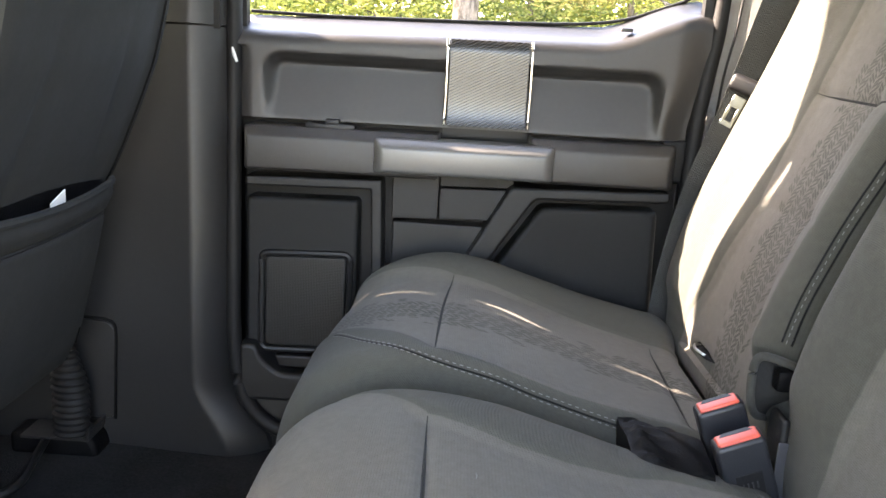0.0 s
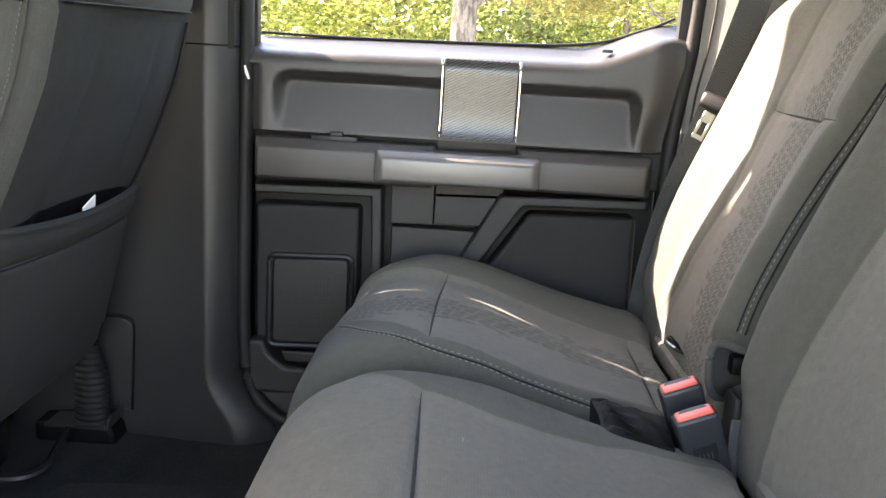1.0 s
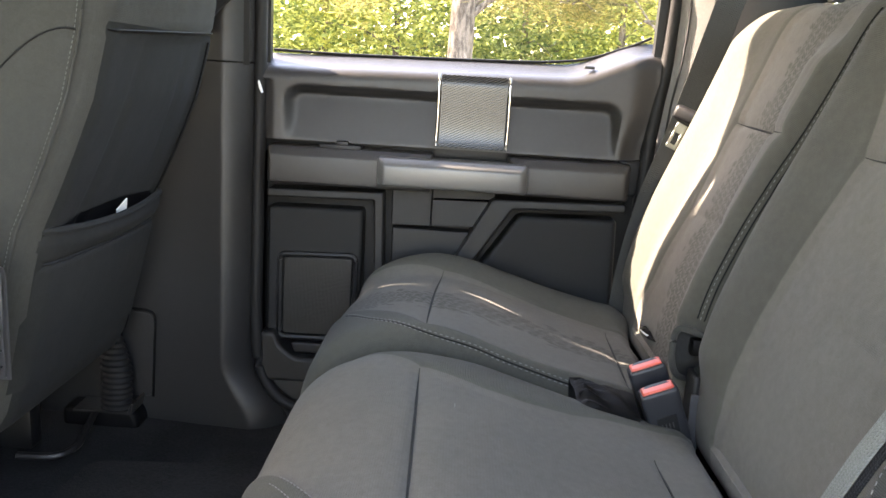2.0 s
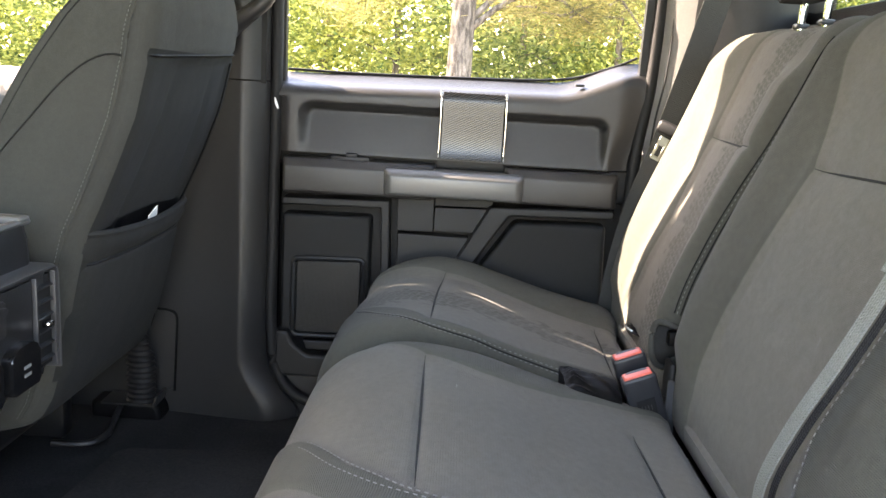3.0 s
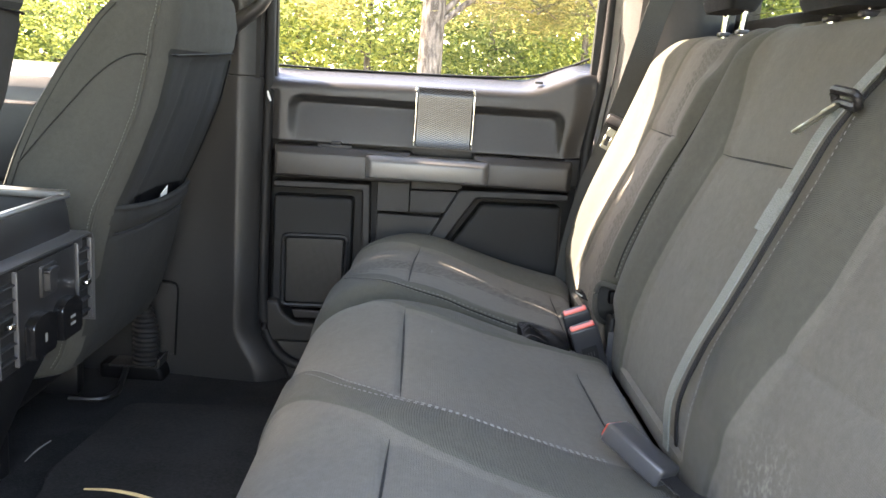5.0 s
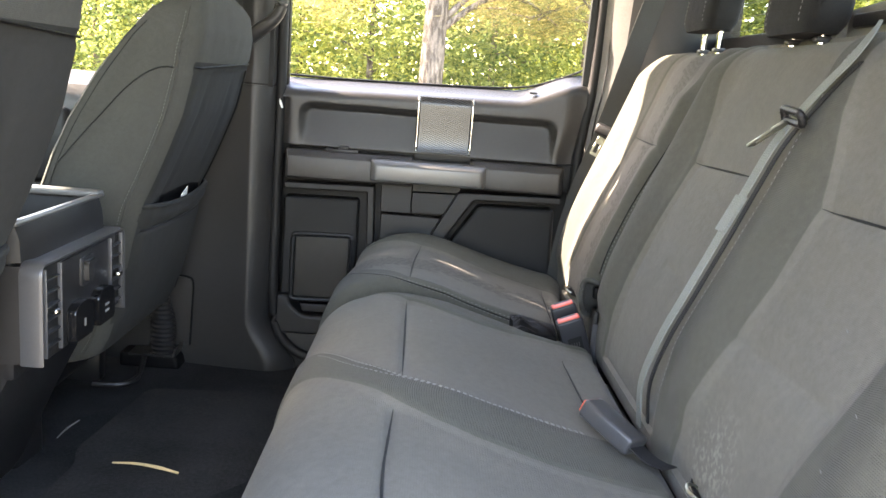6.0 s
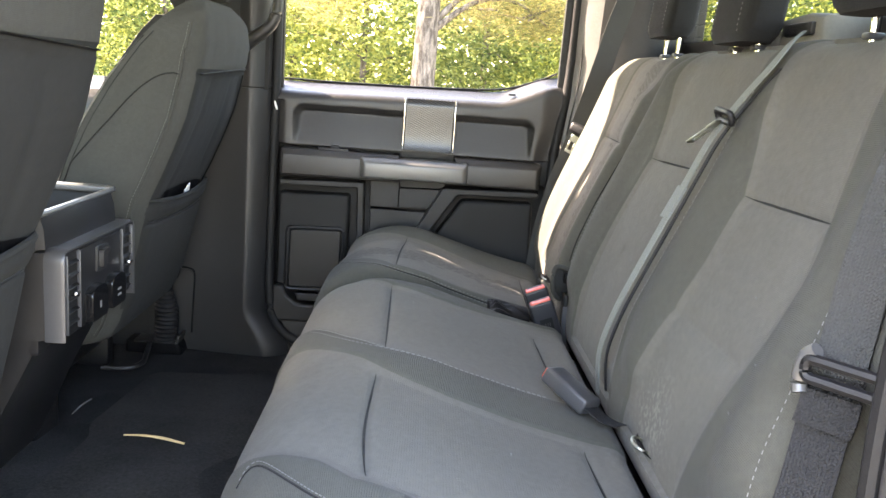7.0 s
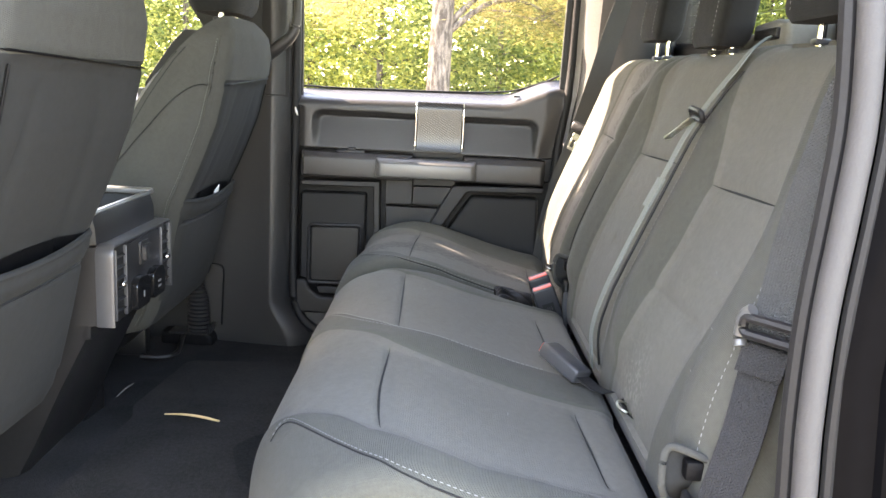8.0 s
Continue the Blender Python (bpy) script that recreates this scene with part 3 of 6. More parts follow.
for v in bm.verts:
    v.co.z = max(v.co.z, floor_height(v.co.x, v.co.y) + 0.009) if v not in lower else v.co.z
mat_ob = tagged(part("floor_mat", bm, MAT_RUBBER), "black carpeted floor mat on the cabin floor", "floor mat")

# glint on the mat's edge, drawn as a thin pale rod
bm = bmesh.new()
tube(bm, [(-0.642, 0.803, 0.656), (-0.646, 0.76, 0.659), (-0.645, 0.713, 0.660)], [0.0012, 0.0018, 0.0008], n=6, step=0.01)
part("edge_glint", bm, THREAD, mat_ob, "glint on the mat edge drawn as a pale line")

# roof
bm = bmesh.new()
sheet(bm, [[Vector((x, y, 1.89 + 0.05 * math.cos((y - YC) * 1.9) - 0.05 * max(0, -x - 0.7))) for y in np.linspace(-0.20, 1.25, 24)] for x in np.linspace(-1.58, 0.66, 24)])
sheet(bm, [[Vector((x, y, 1.94 + 0.06 * math.cos((y - YC) * 1.7) - 0.05 * max(0, -x - 0.7))) for y in np.linspace(-0.26, 1.31, 24)] for x in np.linspace(-1.62, 0.74, 24)])
tagged(part("ceiling", bm, HEADLINER), "pale grey cloth headliner under the truck roof", "headliner", kind="structure")


def side_rail(name, ya, yb, label):
    """The roof rail over the doors, from inside to outside."""
    bm = bmesh.new()
    sgn = 1 if yb > ya else -1
    prof = [(ya, 1.93), (ya + sgn * 0.02, 1.885), (ya + sgn * 0.07, 1.86), (yb, 1.865), (yb + sgn * 0.02, 1.93), (ya + sgn * 0.05, 2.0)]
    rows = sheet(bm, [[Vector((x, y, z - 0.05 * max(0, -x - 0.7))) for y, z in prof] for x in np.linspace(-1.46, 0.72, 14)], close_v=True)
    cap(bm, rows[0])
    cap(bm, rows[-1][::-1])
    return tagged(part(name, bm, HEADLINER), label, "roof rail", kind="structure")


side_rail("trim", 1.21, 1.33, "pale grey roof rail trim above the closed doors")
side_rail("trim", -0.16, -0.29, "pale grey roof rail trim above the open doorway")


# ---- far side: closed rear door ----
door = empty("door_1", (0.0, 1.36, 0.70), "closed rear truck door with charcoal plastic trim panel", "car door", kind="structure")


def lip_height(x):
    """Top of the door panel: level, then kicked up towards the tail."""
    return 1.326 + 0.012 * (x + 0.35) / 0.6 + 0.045 * ease((x - 0.205) / 0.165)


def recess(x, z):
    """Depth of the long scooped recess in the upper panel."""
    cx, cz, hx, hz, r = 0.001, 1.20, 0.321, 0.094, 0.035
    qx, qz = abs(x - cx) - hx + r, (z - cz) - hz + r
    d = math.hypot(max(qx, 0), max(qz, 0)) + min(max(qx, qz), 0) - r
    return (0.004 + 0.036 * max(0.0, (z - 1.19) / 0.11)) * ease(-d / 0.022)


bm = bmesh.new()
lines = []
for x in np.linspace(-0.357, 0.385, 150):
    right = 0.025 * ease((x - 0.33) / 0.055)
    row = []
    zt = lip_height(x)
    for z in np.linspace(1.1875, zt - 0.030, 40):
        squeeze = 1 - 0.06 * ease((1.30 - z) / 0.1) * ease((x - 0.30) / 0.06)
        row.append(Vector((x * squeeze, 1.304 + recess(x, z) + 0.010 * ease((-0.335 - x) / 0.022) + right * 0.6, z)))
    for a in np.linspace(8, 80, 10):
        row.append(Vector((x, 1.334 + right * 0.6 - 0.030 * math.cos(radians(a)), zt - 0.030 + 0.030 * math.sin(radians(a)))))
    for k in (0.3, 0.6, 1.0):
        row.append(Vector((x, 1.337 + right * 0.6 + k * (0.034 - right * 0.6), zt + 0.021 * k)))
    row.append(Vector((x, 1.372, zt - 0.03)))
    lines.append(row)
rows = sheet(bm, lines)
upper = part("upper_panel", bm, DOOR_GREY, door, "charcoal upper door panel with long scooped recess")

# backing is black to put shade into the gaps between the panels
bm = bmesh.new()
prism(bm, [(-0.362, 0.70), (0.372, 0.70), (0.372, 1.19), (-0.362, 1.19)], 1.368, 1.42, 0.004)
# filler added to block sun leaking in above the armrest
box(bm, (-0.362, 1.336, 1.160), (0.372, 1.369, 1.1995), 0.002)
part("lower_panel", bm, RUBBER, door, "lower door backing coloured black for the shade in the gaps")

bm = bmesh.new()
line = []
for x in np.linspace(-0.0215, 0.1015, 24):
    row = []
    for z in np.linspace(1.192, 1.306, 16):
        row.append(Vector((x, 1.303 - 0.007 * math.exp(-(z - 1.192) / 0.018), z)))
    for k in np.linspace(0.1, 1, 6):
        row.append(Vector((x, 1.303 + 0.006 * k * k, 1.306 + 0.020 * k)))
    row.append(Vector((x, 1.330, 1.327)))
    line.append(row)
sheet(bm, line)
for xx in (-0.0215, 0.1015):
    sheet(bm, [[(xx, 1.303, 1.192), (xx, 1.303, 1.306)], [(xx, 1.372, 1.192), (xx, 1.372, 1.306)]])
part("trim_plate", bm, CARBON, door, "dark carbon-pattern trim plate")
for xx in (-0.0262, 0.1062):
    bm = bmesh.new()
    tube(bm, [(xx, 1.295, 1.193), (xx, 1.299, 1.207), (xx + 0.0005, 1.300, 1.25), (xx, 1.302, 1.306), (xx, 1.309, 1.327)], 0.0024, n=10, step=0.006, squash=1.0)
    part("chrome_strip", bm, CHROME, door, "bright chrome edge strip")

bm = bmesh.new()
bar(bm, -0.340, -0.031, 1.107, 1.1785, 1.264, 1.372, top=0.016, foot=0.004, ends=0.006, deep=0.016, soft=0.004)
part("armrest", bm, DOOR_GREY, door, "charcoal padded armrest")
bm = bmesh.new()
bar(bm, 0.112, 0.343, 1.110, 1.1815, 1.270, 1.372, top=0.016, foot=0.004, ends=0.012, deep=0.018, soft=0.005)
part("armrest", bm, DOOR_GREY, door, "charcoal padded armrest")
bm = bmesh.new()
prism(bm, [(0.325, 1.120), (0.366, 1.118), (0.366, 1.190), (0.325, 1.186)], 1.310, 1.372, 0.008, 3)
part("armrest_end", bm, DOOR_DARK, door)
bm = bmesh.new()
bar(bm, -0.131, 0.148, 1.117, 1.171, 1.234, 1.300, top=0.012, foot=0.003, ends=0.012, deep=0.016, soft=0.0055)
part("pull_handle", bm, SILVER, door, "satin silver pull handle")
bm = bmesh.new()
prism(bm, [(-0.03, 1.168), (0.115, 1.172), (0.106, 1.195), (-0.03, 1.191)], 1.335, 1.372, 0.003)
part("grip_well", bm, BLACK, door)
bm = bmesh.new()
box(bm, (-0.245, 1.282, 1.174), (-0.165, 1.306, 1.1855), 0.003)
box(bm, (-0.214, 1.284, 1.182), (-0.190, 1.298, 1.1925), 0.003)
part("window_switch", bm, BLACK, door, "black window switch")

bm = bmesh.new()
prism(bm, [(-0.348, 1.075), (-0.140, 1.079), (-0.134, 0.92), (-0.116, 0.92), (-0.122, 1.096), (-0.348, 1.091)], 1.312, 1.372, 0.0035, 3, r=0.006)
part("panel_rib", bm, DOOR_MID, door)
bm = bmesh.new()
prism(bm, [(-0.104, 0.95), (0.056, 0.95), (0.094, 1.024), (-0.104, 1.026)], 1.332, 1.372, 0.003, r=0.004)
prism(bm, [(-0.106, 1.031), (-0.0285, 1.032), (-0.0285, 1.116), (-0.106, 1.116)], 1.330, 1.372, 0.002, r=0.003)
part("middle_panel", bm, DOOR_MID, door)
bm = bmesh.new()
prism(bm, [(-0.0270, 1.034), (0.094, 1.037), (0.094, 1.089), (-0.0270, 1.086)], 1.328, 1.372, 0.0015, r=0.004)
prism(bm, [(-0.0270, 1.0885), (0.094, 1.0915), (0.094, 1.116), (-0.0270, 1.116)], 1.333, 1.372, 0.0015, r=0.002)
part("pocket_door", bm, DOOR_MID, door)
bm = bmesh.new()
prism(bm, [(0.088, 1.099), (0.345, 1.105), (0.345, 1.087), (0.128, 1.081), (0.040, 0.945), (0.004, 0.945)], 1.296, 1.372, 0.005, 4, r=0.010)
part("brace", bm, DOOR_MID, door, "charcoal slanted brace")
bm = bmesh.new()
prism(bm, [(0.142, 1.066), (0.335, 1.070), (0.345, 0.80), (0.00, 0.80), (0.062, 0.945)], 1.326, 1.372, 0.010, 4, r=0.012)
part("rear_panel", bm, DOOR_DARK, door, "black grained inset panel")
bm = bmesh.new()
prism(bm, [(-0.350, 0.79), (-0.160, 0.79), (-0.160, 1.058), (-0.350, 1.055)], 1.327, 1.372, 0.008, 4, r=0.012)
part("front_panel", bm, DOOR_DARK, door, "black grained inset panel")
frame_outer = rounded([(-0.322, 0.788), (-0.172, 0.791), (-0.172, 0.964), (-0.322, 0.960)], 0.014)
bm = bmesh.new()
tube(bm, [(x, 1.324, z) for x, z in frame_outer], 0.0058, n=8, closed=True)
part("speaker_frame", bm, BLACK, door)
bm = bmesh.new()
prism(bm, [(-0.316, 0.794), (-0.178, 0.797), (-0.178, 0.958), (-0.316, 0.954)], 1.3235, 1.34, 0.003, r=0.010)
part("speaker_grille", bm, GRILLE, door, "dark perforated speaker grille")
bm = bmesh.new()
prism(bm, [(-0.356, 0.70), (-0.10, 0.70), (-0.10, 0.752), (-0.285, 0.752), (-0.315, 0.775), (-0.326, 0.803), (-0.356, 0.803)], 1.300, 1.372, 0.008, 4, r=0.012)
part("map_pocket", bm, DOOR_MID, door, "charcoal map pocket lip")
bm = bmesh.new()
prism(bm, [(-0.290, 0.757), (-0.15, 0.757), (-0.15, 0.779), (-0.298, 0.779)], 1.318, 1.372, 0.004, r=0.005)
part("pocket_tray", bm, BLACK, door)
# lock pin cap on the sill
bm = bmesh.new()
box(bm, (0.243, 1.322, 1.352), (0.262, 1.334, 1.358), 0.002)
part("lock_cap", bm, DOOR_GREY, door)

# window of the door
GLASS_EDGE = [(-0.352, 1.352), (-0.20, 1.351), (0.10, 1.357), (0.205, 1.363), (0.262, 1.373), (0.304, 1.388), (0.339, 1.401), (0.372, 1.417)]
bm = bmesh.new()
low_line = smooth_line([(x, 1.374, z - 0.02) for x, z in GLASS_EDGE], 0.03)
sheet(bm, [[p, Vector((p.x, 1.364, 1.55)), Vector((p.x, 1.33, 1.88))] for p in low_line])
pane = part("pane", bm, PANE, door, "clear window glass")
pane.data.flip_normals()
pane.visible_shadow = True
bm = bmesh.new()
tube(bm, [(x, 1.371, z + 0.001) for x, z in GLASS_EDGE], 0.0028, n=8, step=0.02)
part("glass_seal", bm, RUBBER, door)
bm = bmesh.new()
for x0, x1 in ((-0.386, -0.350), (0.372, 0.402)):
    rows = sheet(bm, [[(x0, y, z), (x0, y + 0.02, z), (x1, y + 0.02, z), (x1, y, z)] for y, z in ((1.335, 1.32), (1.332, 1.45), (1.322, 1.60), (1.294, 1.88))], close_v=True)
    cap(bm, rows[0][::-1])
    cap(bm, rows[-1])
box(bm, (-0.386, 1.288, 1.832), (0.402, 1.335, 1.9), 0.004)
part("window_frame", bm, BLACK, door, "black window frame")
bm = bmesh.new()
box(bm, (-0.40, 1.375, 0.66), (0.41, 1.42, 1.335), 0.01)
part("outer_skin", bm, PAINT, door, "black painted outer door skin")

# rubber seal round the closed doorway
seal = empty("trim", (0.0, 1.30, 0.62), "black rubber seal round the closed doorway", "door seal", kind="structure")
bm = bmesh.new()
tube(bm, [(-0.364, 1.306, 1.87), (-0.364, 1.314, 1.40), (-0.366, 1.312, 1.0), (-0.364, 1.310, 0.80), (-0.345, 1.308, 0.70), (-0.29, 1.304, 0.648), (-0.2, 1.302, 0.640), (0.10, 1.302, 0.64), (0.25, 1.304, 0.66), (0.335, 1.308, 0.76), (0.366, 1.312, 0.95), (0.372, 1.314, 1.12), (0.378, 1.320, 1.22), (0.386, 1.325, 1.29), (0.396, 1.330, 1.36), (0.400, 1.330, 1.45), (0.400, 1.322, 1.60), (0.396, 1.300, 1.87)], 0.013, n=10, step=0.02)
part("door_seal", bm, RUBBER, seal)
bm = bmesh.new()
prism(bm, [(-1.60, 0.55), (0.70, 0.55), (0.70, 0.70), (-1.60, 0.70)], 1.318, 1.372, 0.004)
part("sill_panel", bm, BLACK, seal)


# ---- far side: pillars ----
def pillar_ring(z, flare):
    """The rounded section of the pillar trim at a height."""
    k = ease((0.74 - z) / 0.13) * flare
    pts = [(-0.372 + 0.075 * k, 1.335), (-0.374 + 0.072 * k, 1.305), (-0.388 + 0.066 * k, 1.289), (-0.406 + 0.060 * k, 1.2775), (-0.4185 + 0.056 * k, 1.2710), (-0.4235 + 0.053 * k, 1.2698), (-0.429 + 0.050 * k, 1.2706), (-0.445 + 0.034 * k, 1.2742), (-0.47, 1.2795), (-0.52, 1.287), (-0.62, 1.294), (-0.80, 1.298), (-0.80, 1.335)]
    return [Vector((x, y, z)) for x, y in pts]


pillar = empty("wall_pillar", (-0.45, 1.33, 0.62), "charcoal plastic trim on the pillar between the doors", "pillar trim", kind="structure")
bm = bmesh.new()
rows = sheet(bm, [pillar_ring(z, 1.0) for z in list(np.linspace(0.605, 0.76, 12)) + [0.9, 1.05, 1.2, 1.323]], close_v=True)
cap(bm, rows[-1])
part("lower_trim", bm, PILLAR, pillar)
bm = bmesh.new()
ring = []
for z, lean in ((1.3265, 0.0), (1.45, 0.0), (1.6, -0.02), (1.91, -0.07)):
    ring.append([Vector((p.x if p.x > -0.5 else -0.49, p.y + lean, z)) for p in pillar_ring(z, 0)])
rows = sheet(bm, ring, close_v=True)
cap(bm, rows[0][::-1])
part("upper_trim", bm, PILLAR, pillar)
bm = bmesh.new()
prism(bm, [(-0.66, 0.655), (-0.568, 0.655), (-0.562, 0.818), (-0.575, 0.832), (-0.66, 0.836)], 1.2885, 1.31, 0.002, r=0.012)
cover = part("access_cover", bm, PILLAR, pillar)
bm = bmesh.new()
tube(bm, [(-0.655, 1.2892, 0.838), (-0.60, 1.2888, 0.837), (-0.572, 1.2884, 0.834), (-0.561, 1.2882, 0.820), (-0.563, 1.2882, 0.75), (-0.567, 1.2882, 0.655)], 0.0028, n=8, step=0.006)
part("joint", bm, GUSSET_AND_SHADE, cover)
bm = bmesh.new()
tube(bm, [(-0.3630, 1.297, 1.294), (-0.3600, 1.295, 1.284), (-0.3555, 1.296, 1.272)], [0.0014, 0.0030, 0.0020], n=8, step=0.003)
part("clip", bm, WHITE, pillar, "white plastic clip")

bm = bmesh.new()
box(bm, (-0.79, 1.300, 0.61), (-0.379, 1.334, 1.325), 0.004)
# unseen plates added to mask the sun down to a thin streak on the cushion
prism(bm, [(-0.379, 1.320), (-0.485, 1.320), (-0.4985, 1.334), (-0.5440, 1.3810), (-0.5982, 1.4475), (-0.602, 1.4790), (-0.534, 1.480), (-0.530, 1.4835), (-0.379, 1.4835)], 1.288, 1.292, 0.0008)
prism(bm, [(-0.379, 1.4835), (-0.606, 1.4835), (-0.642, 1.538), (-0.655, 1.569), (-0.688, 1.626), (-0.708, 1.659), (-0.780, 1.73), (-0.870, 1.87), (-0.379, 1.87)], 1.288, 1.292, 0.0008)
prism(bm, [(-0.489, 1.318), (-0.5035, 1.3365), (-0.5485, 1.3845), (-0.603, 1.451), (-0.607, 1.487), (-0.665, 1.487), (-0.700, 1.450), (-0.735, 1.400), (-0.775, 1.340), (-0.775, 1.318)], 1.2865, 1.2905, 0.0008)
part("core_and_sun_mask", bm, RUBBER, pillar)
# hidden box added to stop sun leaking between trim and door skins
bm = bmesh.new()
box(bm, (-0.550, 1.337, 0.61), (-0.369, 1.435, 1.345), 0.004)
part("sun_leak_block", bm, PAINT, pillar, "unseen black block added behind the trim against stray sun")
grab = empty("grab_handle", (-0.43, 1.27, 1.42), "charcoal grab handle on the pillar between the doors", "grab handle")
bm = bmesh.new()
tube(bm, [(-0.470, 1.268, 1.392), (-0.450, 1.256, 1.412), (-0.425, 1.246, 1.434), (-0.395, 1.240, 1.456), (-0.368, 1.238, 1.480), (-0.354, 1.240, 1.515), (-0.350, 1.243, 1.60), (-0.354, 1.246, 1.70), (-0.375, 1.262, 1.73)], [0.020, 0.018, 0.016, 0.014, 0.012, 0.011, 0.011, 0.013, 0.016], n=14, step=0.008)
part("grip", bm, PILLAR, grab)

cpillar = empty("wall_rear_pillar", (0.46, 1.33, 0.80), "rear pillar trim coloured pale where sunlit, black where shaded", "pillar trim", kind="structure")
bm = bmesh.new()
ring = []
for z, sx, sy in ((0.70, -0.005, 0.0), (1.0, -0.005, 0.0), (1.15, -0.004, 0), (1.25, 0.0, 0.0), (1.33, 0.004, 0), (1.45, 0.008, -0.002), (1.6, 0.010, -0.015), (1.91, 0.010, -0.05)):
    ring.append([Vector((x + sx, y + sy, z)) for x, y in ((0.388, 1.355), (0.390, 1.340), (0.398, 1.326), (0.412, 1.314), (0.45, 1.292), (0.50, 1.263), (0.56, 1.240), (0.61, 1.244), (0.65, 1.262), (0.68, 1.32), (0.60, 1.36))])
# one trim in two colours: pale on the sunlit front, black past the turn
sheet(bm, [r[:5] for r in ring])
part("cover", bm, PILLAR_SUNLIT, cpillar)
bm = bmesh.new()
sheet(bm, [r[4:] + r[:1] for r in ring])
part("quarter_trim", bm, BLACK, cpillar, "quarter trim coloured black for its shade")
bm = bmesh.new()
tube(bm, [(0.413, 1.312, 1.75), (0.423, 1.309, 1.50), (0.420, 1.311, 1.38), (0.408, 1.315, 1.28), (0.404, 1.315, 1.15), (0.402, 1.315, 1.05)], 0.0022, n=6, step=0.02)
part("joint", bm, BLACK, cpillar)

# front door on the far side
fdoor = empty("door_2", (-0.8, 1.38, 0.70), "closed front truck door with sunlit window sill", "car door", kind="structure")
bm = bmesh.new()
lines = []
for x in np.linspace(-1.60, -0.70, 30):
    lines.append([Vector((x, y, z)) for y, z in ((1.30, 0.66), (1.285, 1.0), (1.29, 1.22), (1.30, 1.262), (1.318, 1.29), (1.372, 1.308), (1.39, 1.322), (1.40, 1.25))])
sheet(bm, lines)
part("door_panel", bm, DOOR_GREY, fdoor, "charcoal front door panel")
bm = bmesh.new()
box(bm, (-1.35, 1.262, 1.05), (-0.86, 1.292, 1.235), 0.02, 4)
part("door_pocket", bm, BLACK, fdoor, "black door inset")
bm = bmesh.new()
sheet(bm, [[(x, 1.392, 1.30), (x, 1.382, 1.50), (x, 1.33, 1.88)] for x in (-1.6, -1.1, -0.5)])
fp = part("pane", bm, PANE, fdoor, "clear window glass")
fp.visible_shadow = False
bm = bmesh.new()
tube(bm, [(-1.60, 1.384, 1.40), (-1.36, 1.36, 1.62), (-1.12, 1.32, 1.88)], 0.03, n=8)
tube(bm, [(-0.51, 1.372, 1.30), (-0.51, 1.34, 1.5), (-0.51, 1.29, 1.89)], 0.022, n=8)
part("window_frame", bm, BLACK, fdoor)
bm = bmesh.new()
box(bm, (-1.60, 1.405, 0.66), (-0.47, 1.44, 1.30), 0.01)
part("outer_skin", bm, PAINT, fdoor, "black painted outer door skin")


# ---- tail wall of the cabin ----
back = empty("wall_rear", (0.68, YC, 0.60), "dark cabin rear wall with window in the middle", "cabin wall", kind="structure")
bm = bmesh.new()
box(bm, (0.665, -0.27, 0.56), (0.72, 1.33, 1.515), 0.008)
part("back_panel", bm, BLACK, back)
bm = bmesh.new()
for y0, y1 in ((-0.27, -0.10), (1.262, 1.33)):
    box(bm, (0.655, y0, 1.515), (0.72, y1, 1.93), 0.01)
box(bm, (0.655, -0.10, 1.85), (0.72, 1.262, 1.95), 0.01)
part("window_surround", bm, BLACK, back)
bm = bmesh.new()
sheet(bm, [[(0.700, y, 1.51), (0.694, y, 1.86)] for y in (1.267, 0.5, -0.105)])
bp = part("pane", bm, PANE_DARK, back, "dark tinted rear window glass")
bp.visible_shadow = False
bp.data.flip_normals()
bm = bmesh.new()
for k in range(7):
    z = 1.530 + 0.030 * k
    tube(bm, [(0.692, -0.09, z), (0.692, 0.5, z), (0.692, 1.255, z)], 0.0006, n=4)
part("defroster_wires", bm, THREAD, back, "thin pale defroster wires")
bm = bmesh.new()
prism2 = [(0.330, 1.44), (0.49, 1.44), (0.49, 1.513), (0.41, 1.518), (0.350, 1.511)]
f = [bm.verts.new((0.585, y, z)) for y, z in prism2]
b2 = [bm.verts.new((0.665, y, z + 0.005)) for y, z in prism2]
ff = bm.faces.new(f)
bm.faces.new(b2[::-1])
for i in range(5):
    bm.faces.new((f[i], f[(i + 1) % 5], b2[(i + 1) % 5], b2[i]))
bmesh.ops.bevel(bm, geom=list(ff.edges), offset=0.012, segments=3, profile=0.5, affect="EDGES")
slot_cover = part("belt_cover", bm, TAUPE, back, "taupe grey belt outlet cover")
bm = bmesh.new()
box(bm, (0.578, 0.366, 1.484), (0.592, 0.458, 1.503), 0.003)
part("slot", bm, BLACK, slot_cover)

# ---- open doorway on the near side ----
doorway = empty("wall_doorway", (0.42, -0.30, 0.60), "black painted body pillar beside the open doorway", "body pillar", kind="structure")
bm = bmesh.new()
ring = []
for z, s in ((0.62, 0.03), (0.80, 0.018), (0.95, 0.012), (1.05, 0.006), (1.15, -0.003), (1.25, 0.0), (1.35, 0.004), (1.45, 0.002), (1.6, -0.002), (1.89, -0.008)):
    ring.append([Vector((x + s, y + (0.05 if z > 1.8 else 0), z)) for x, y in ((0.420, -0.272), (0.414, -0.288), (0.412, -0.300), (0.424, -0.312), (0.432, -0.316), (0.446, -0.318), (0.449, -0.327), (0.453, -0.329), (0.457, -0.326), (0.459, -0.316), (0.466, -0.300), (0.75, -0.300), (0.75, -0.26), (0.46, -0.255))])
sheet(bm, ring, close_v=True)
part("jamb", bm, PAINT, doorway, "glossy black painted door jamb")
bm = bmesh.new()
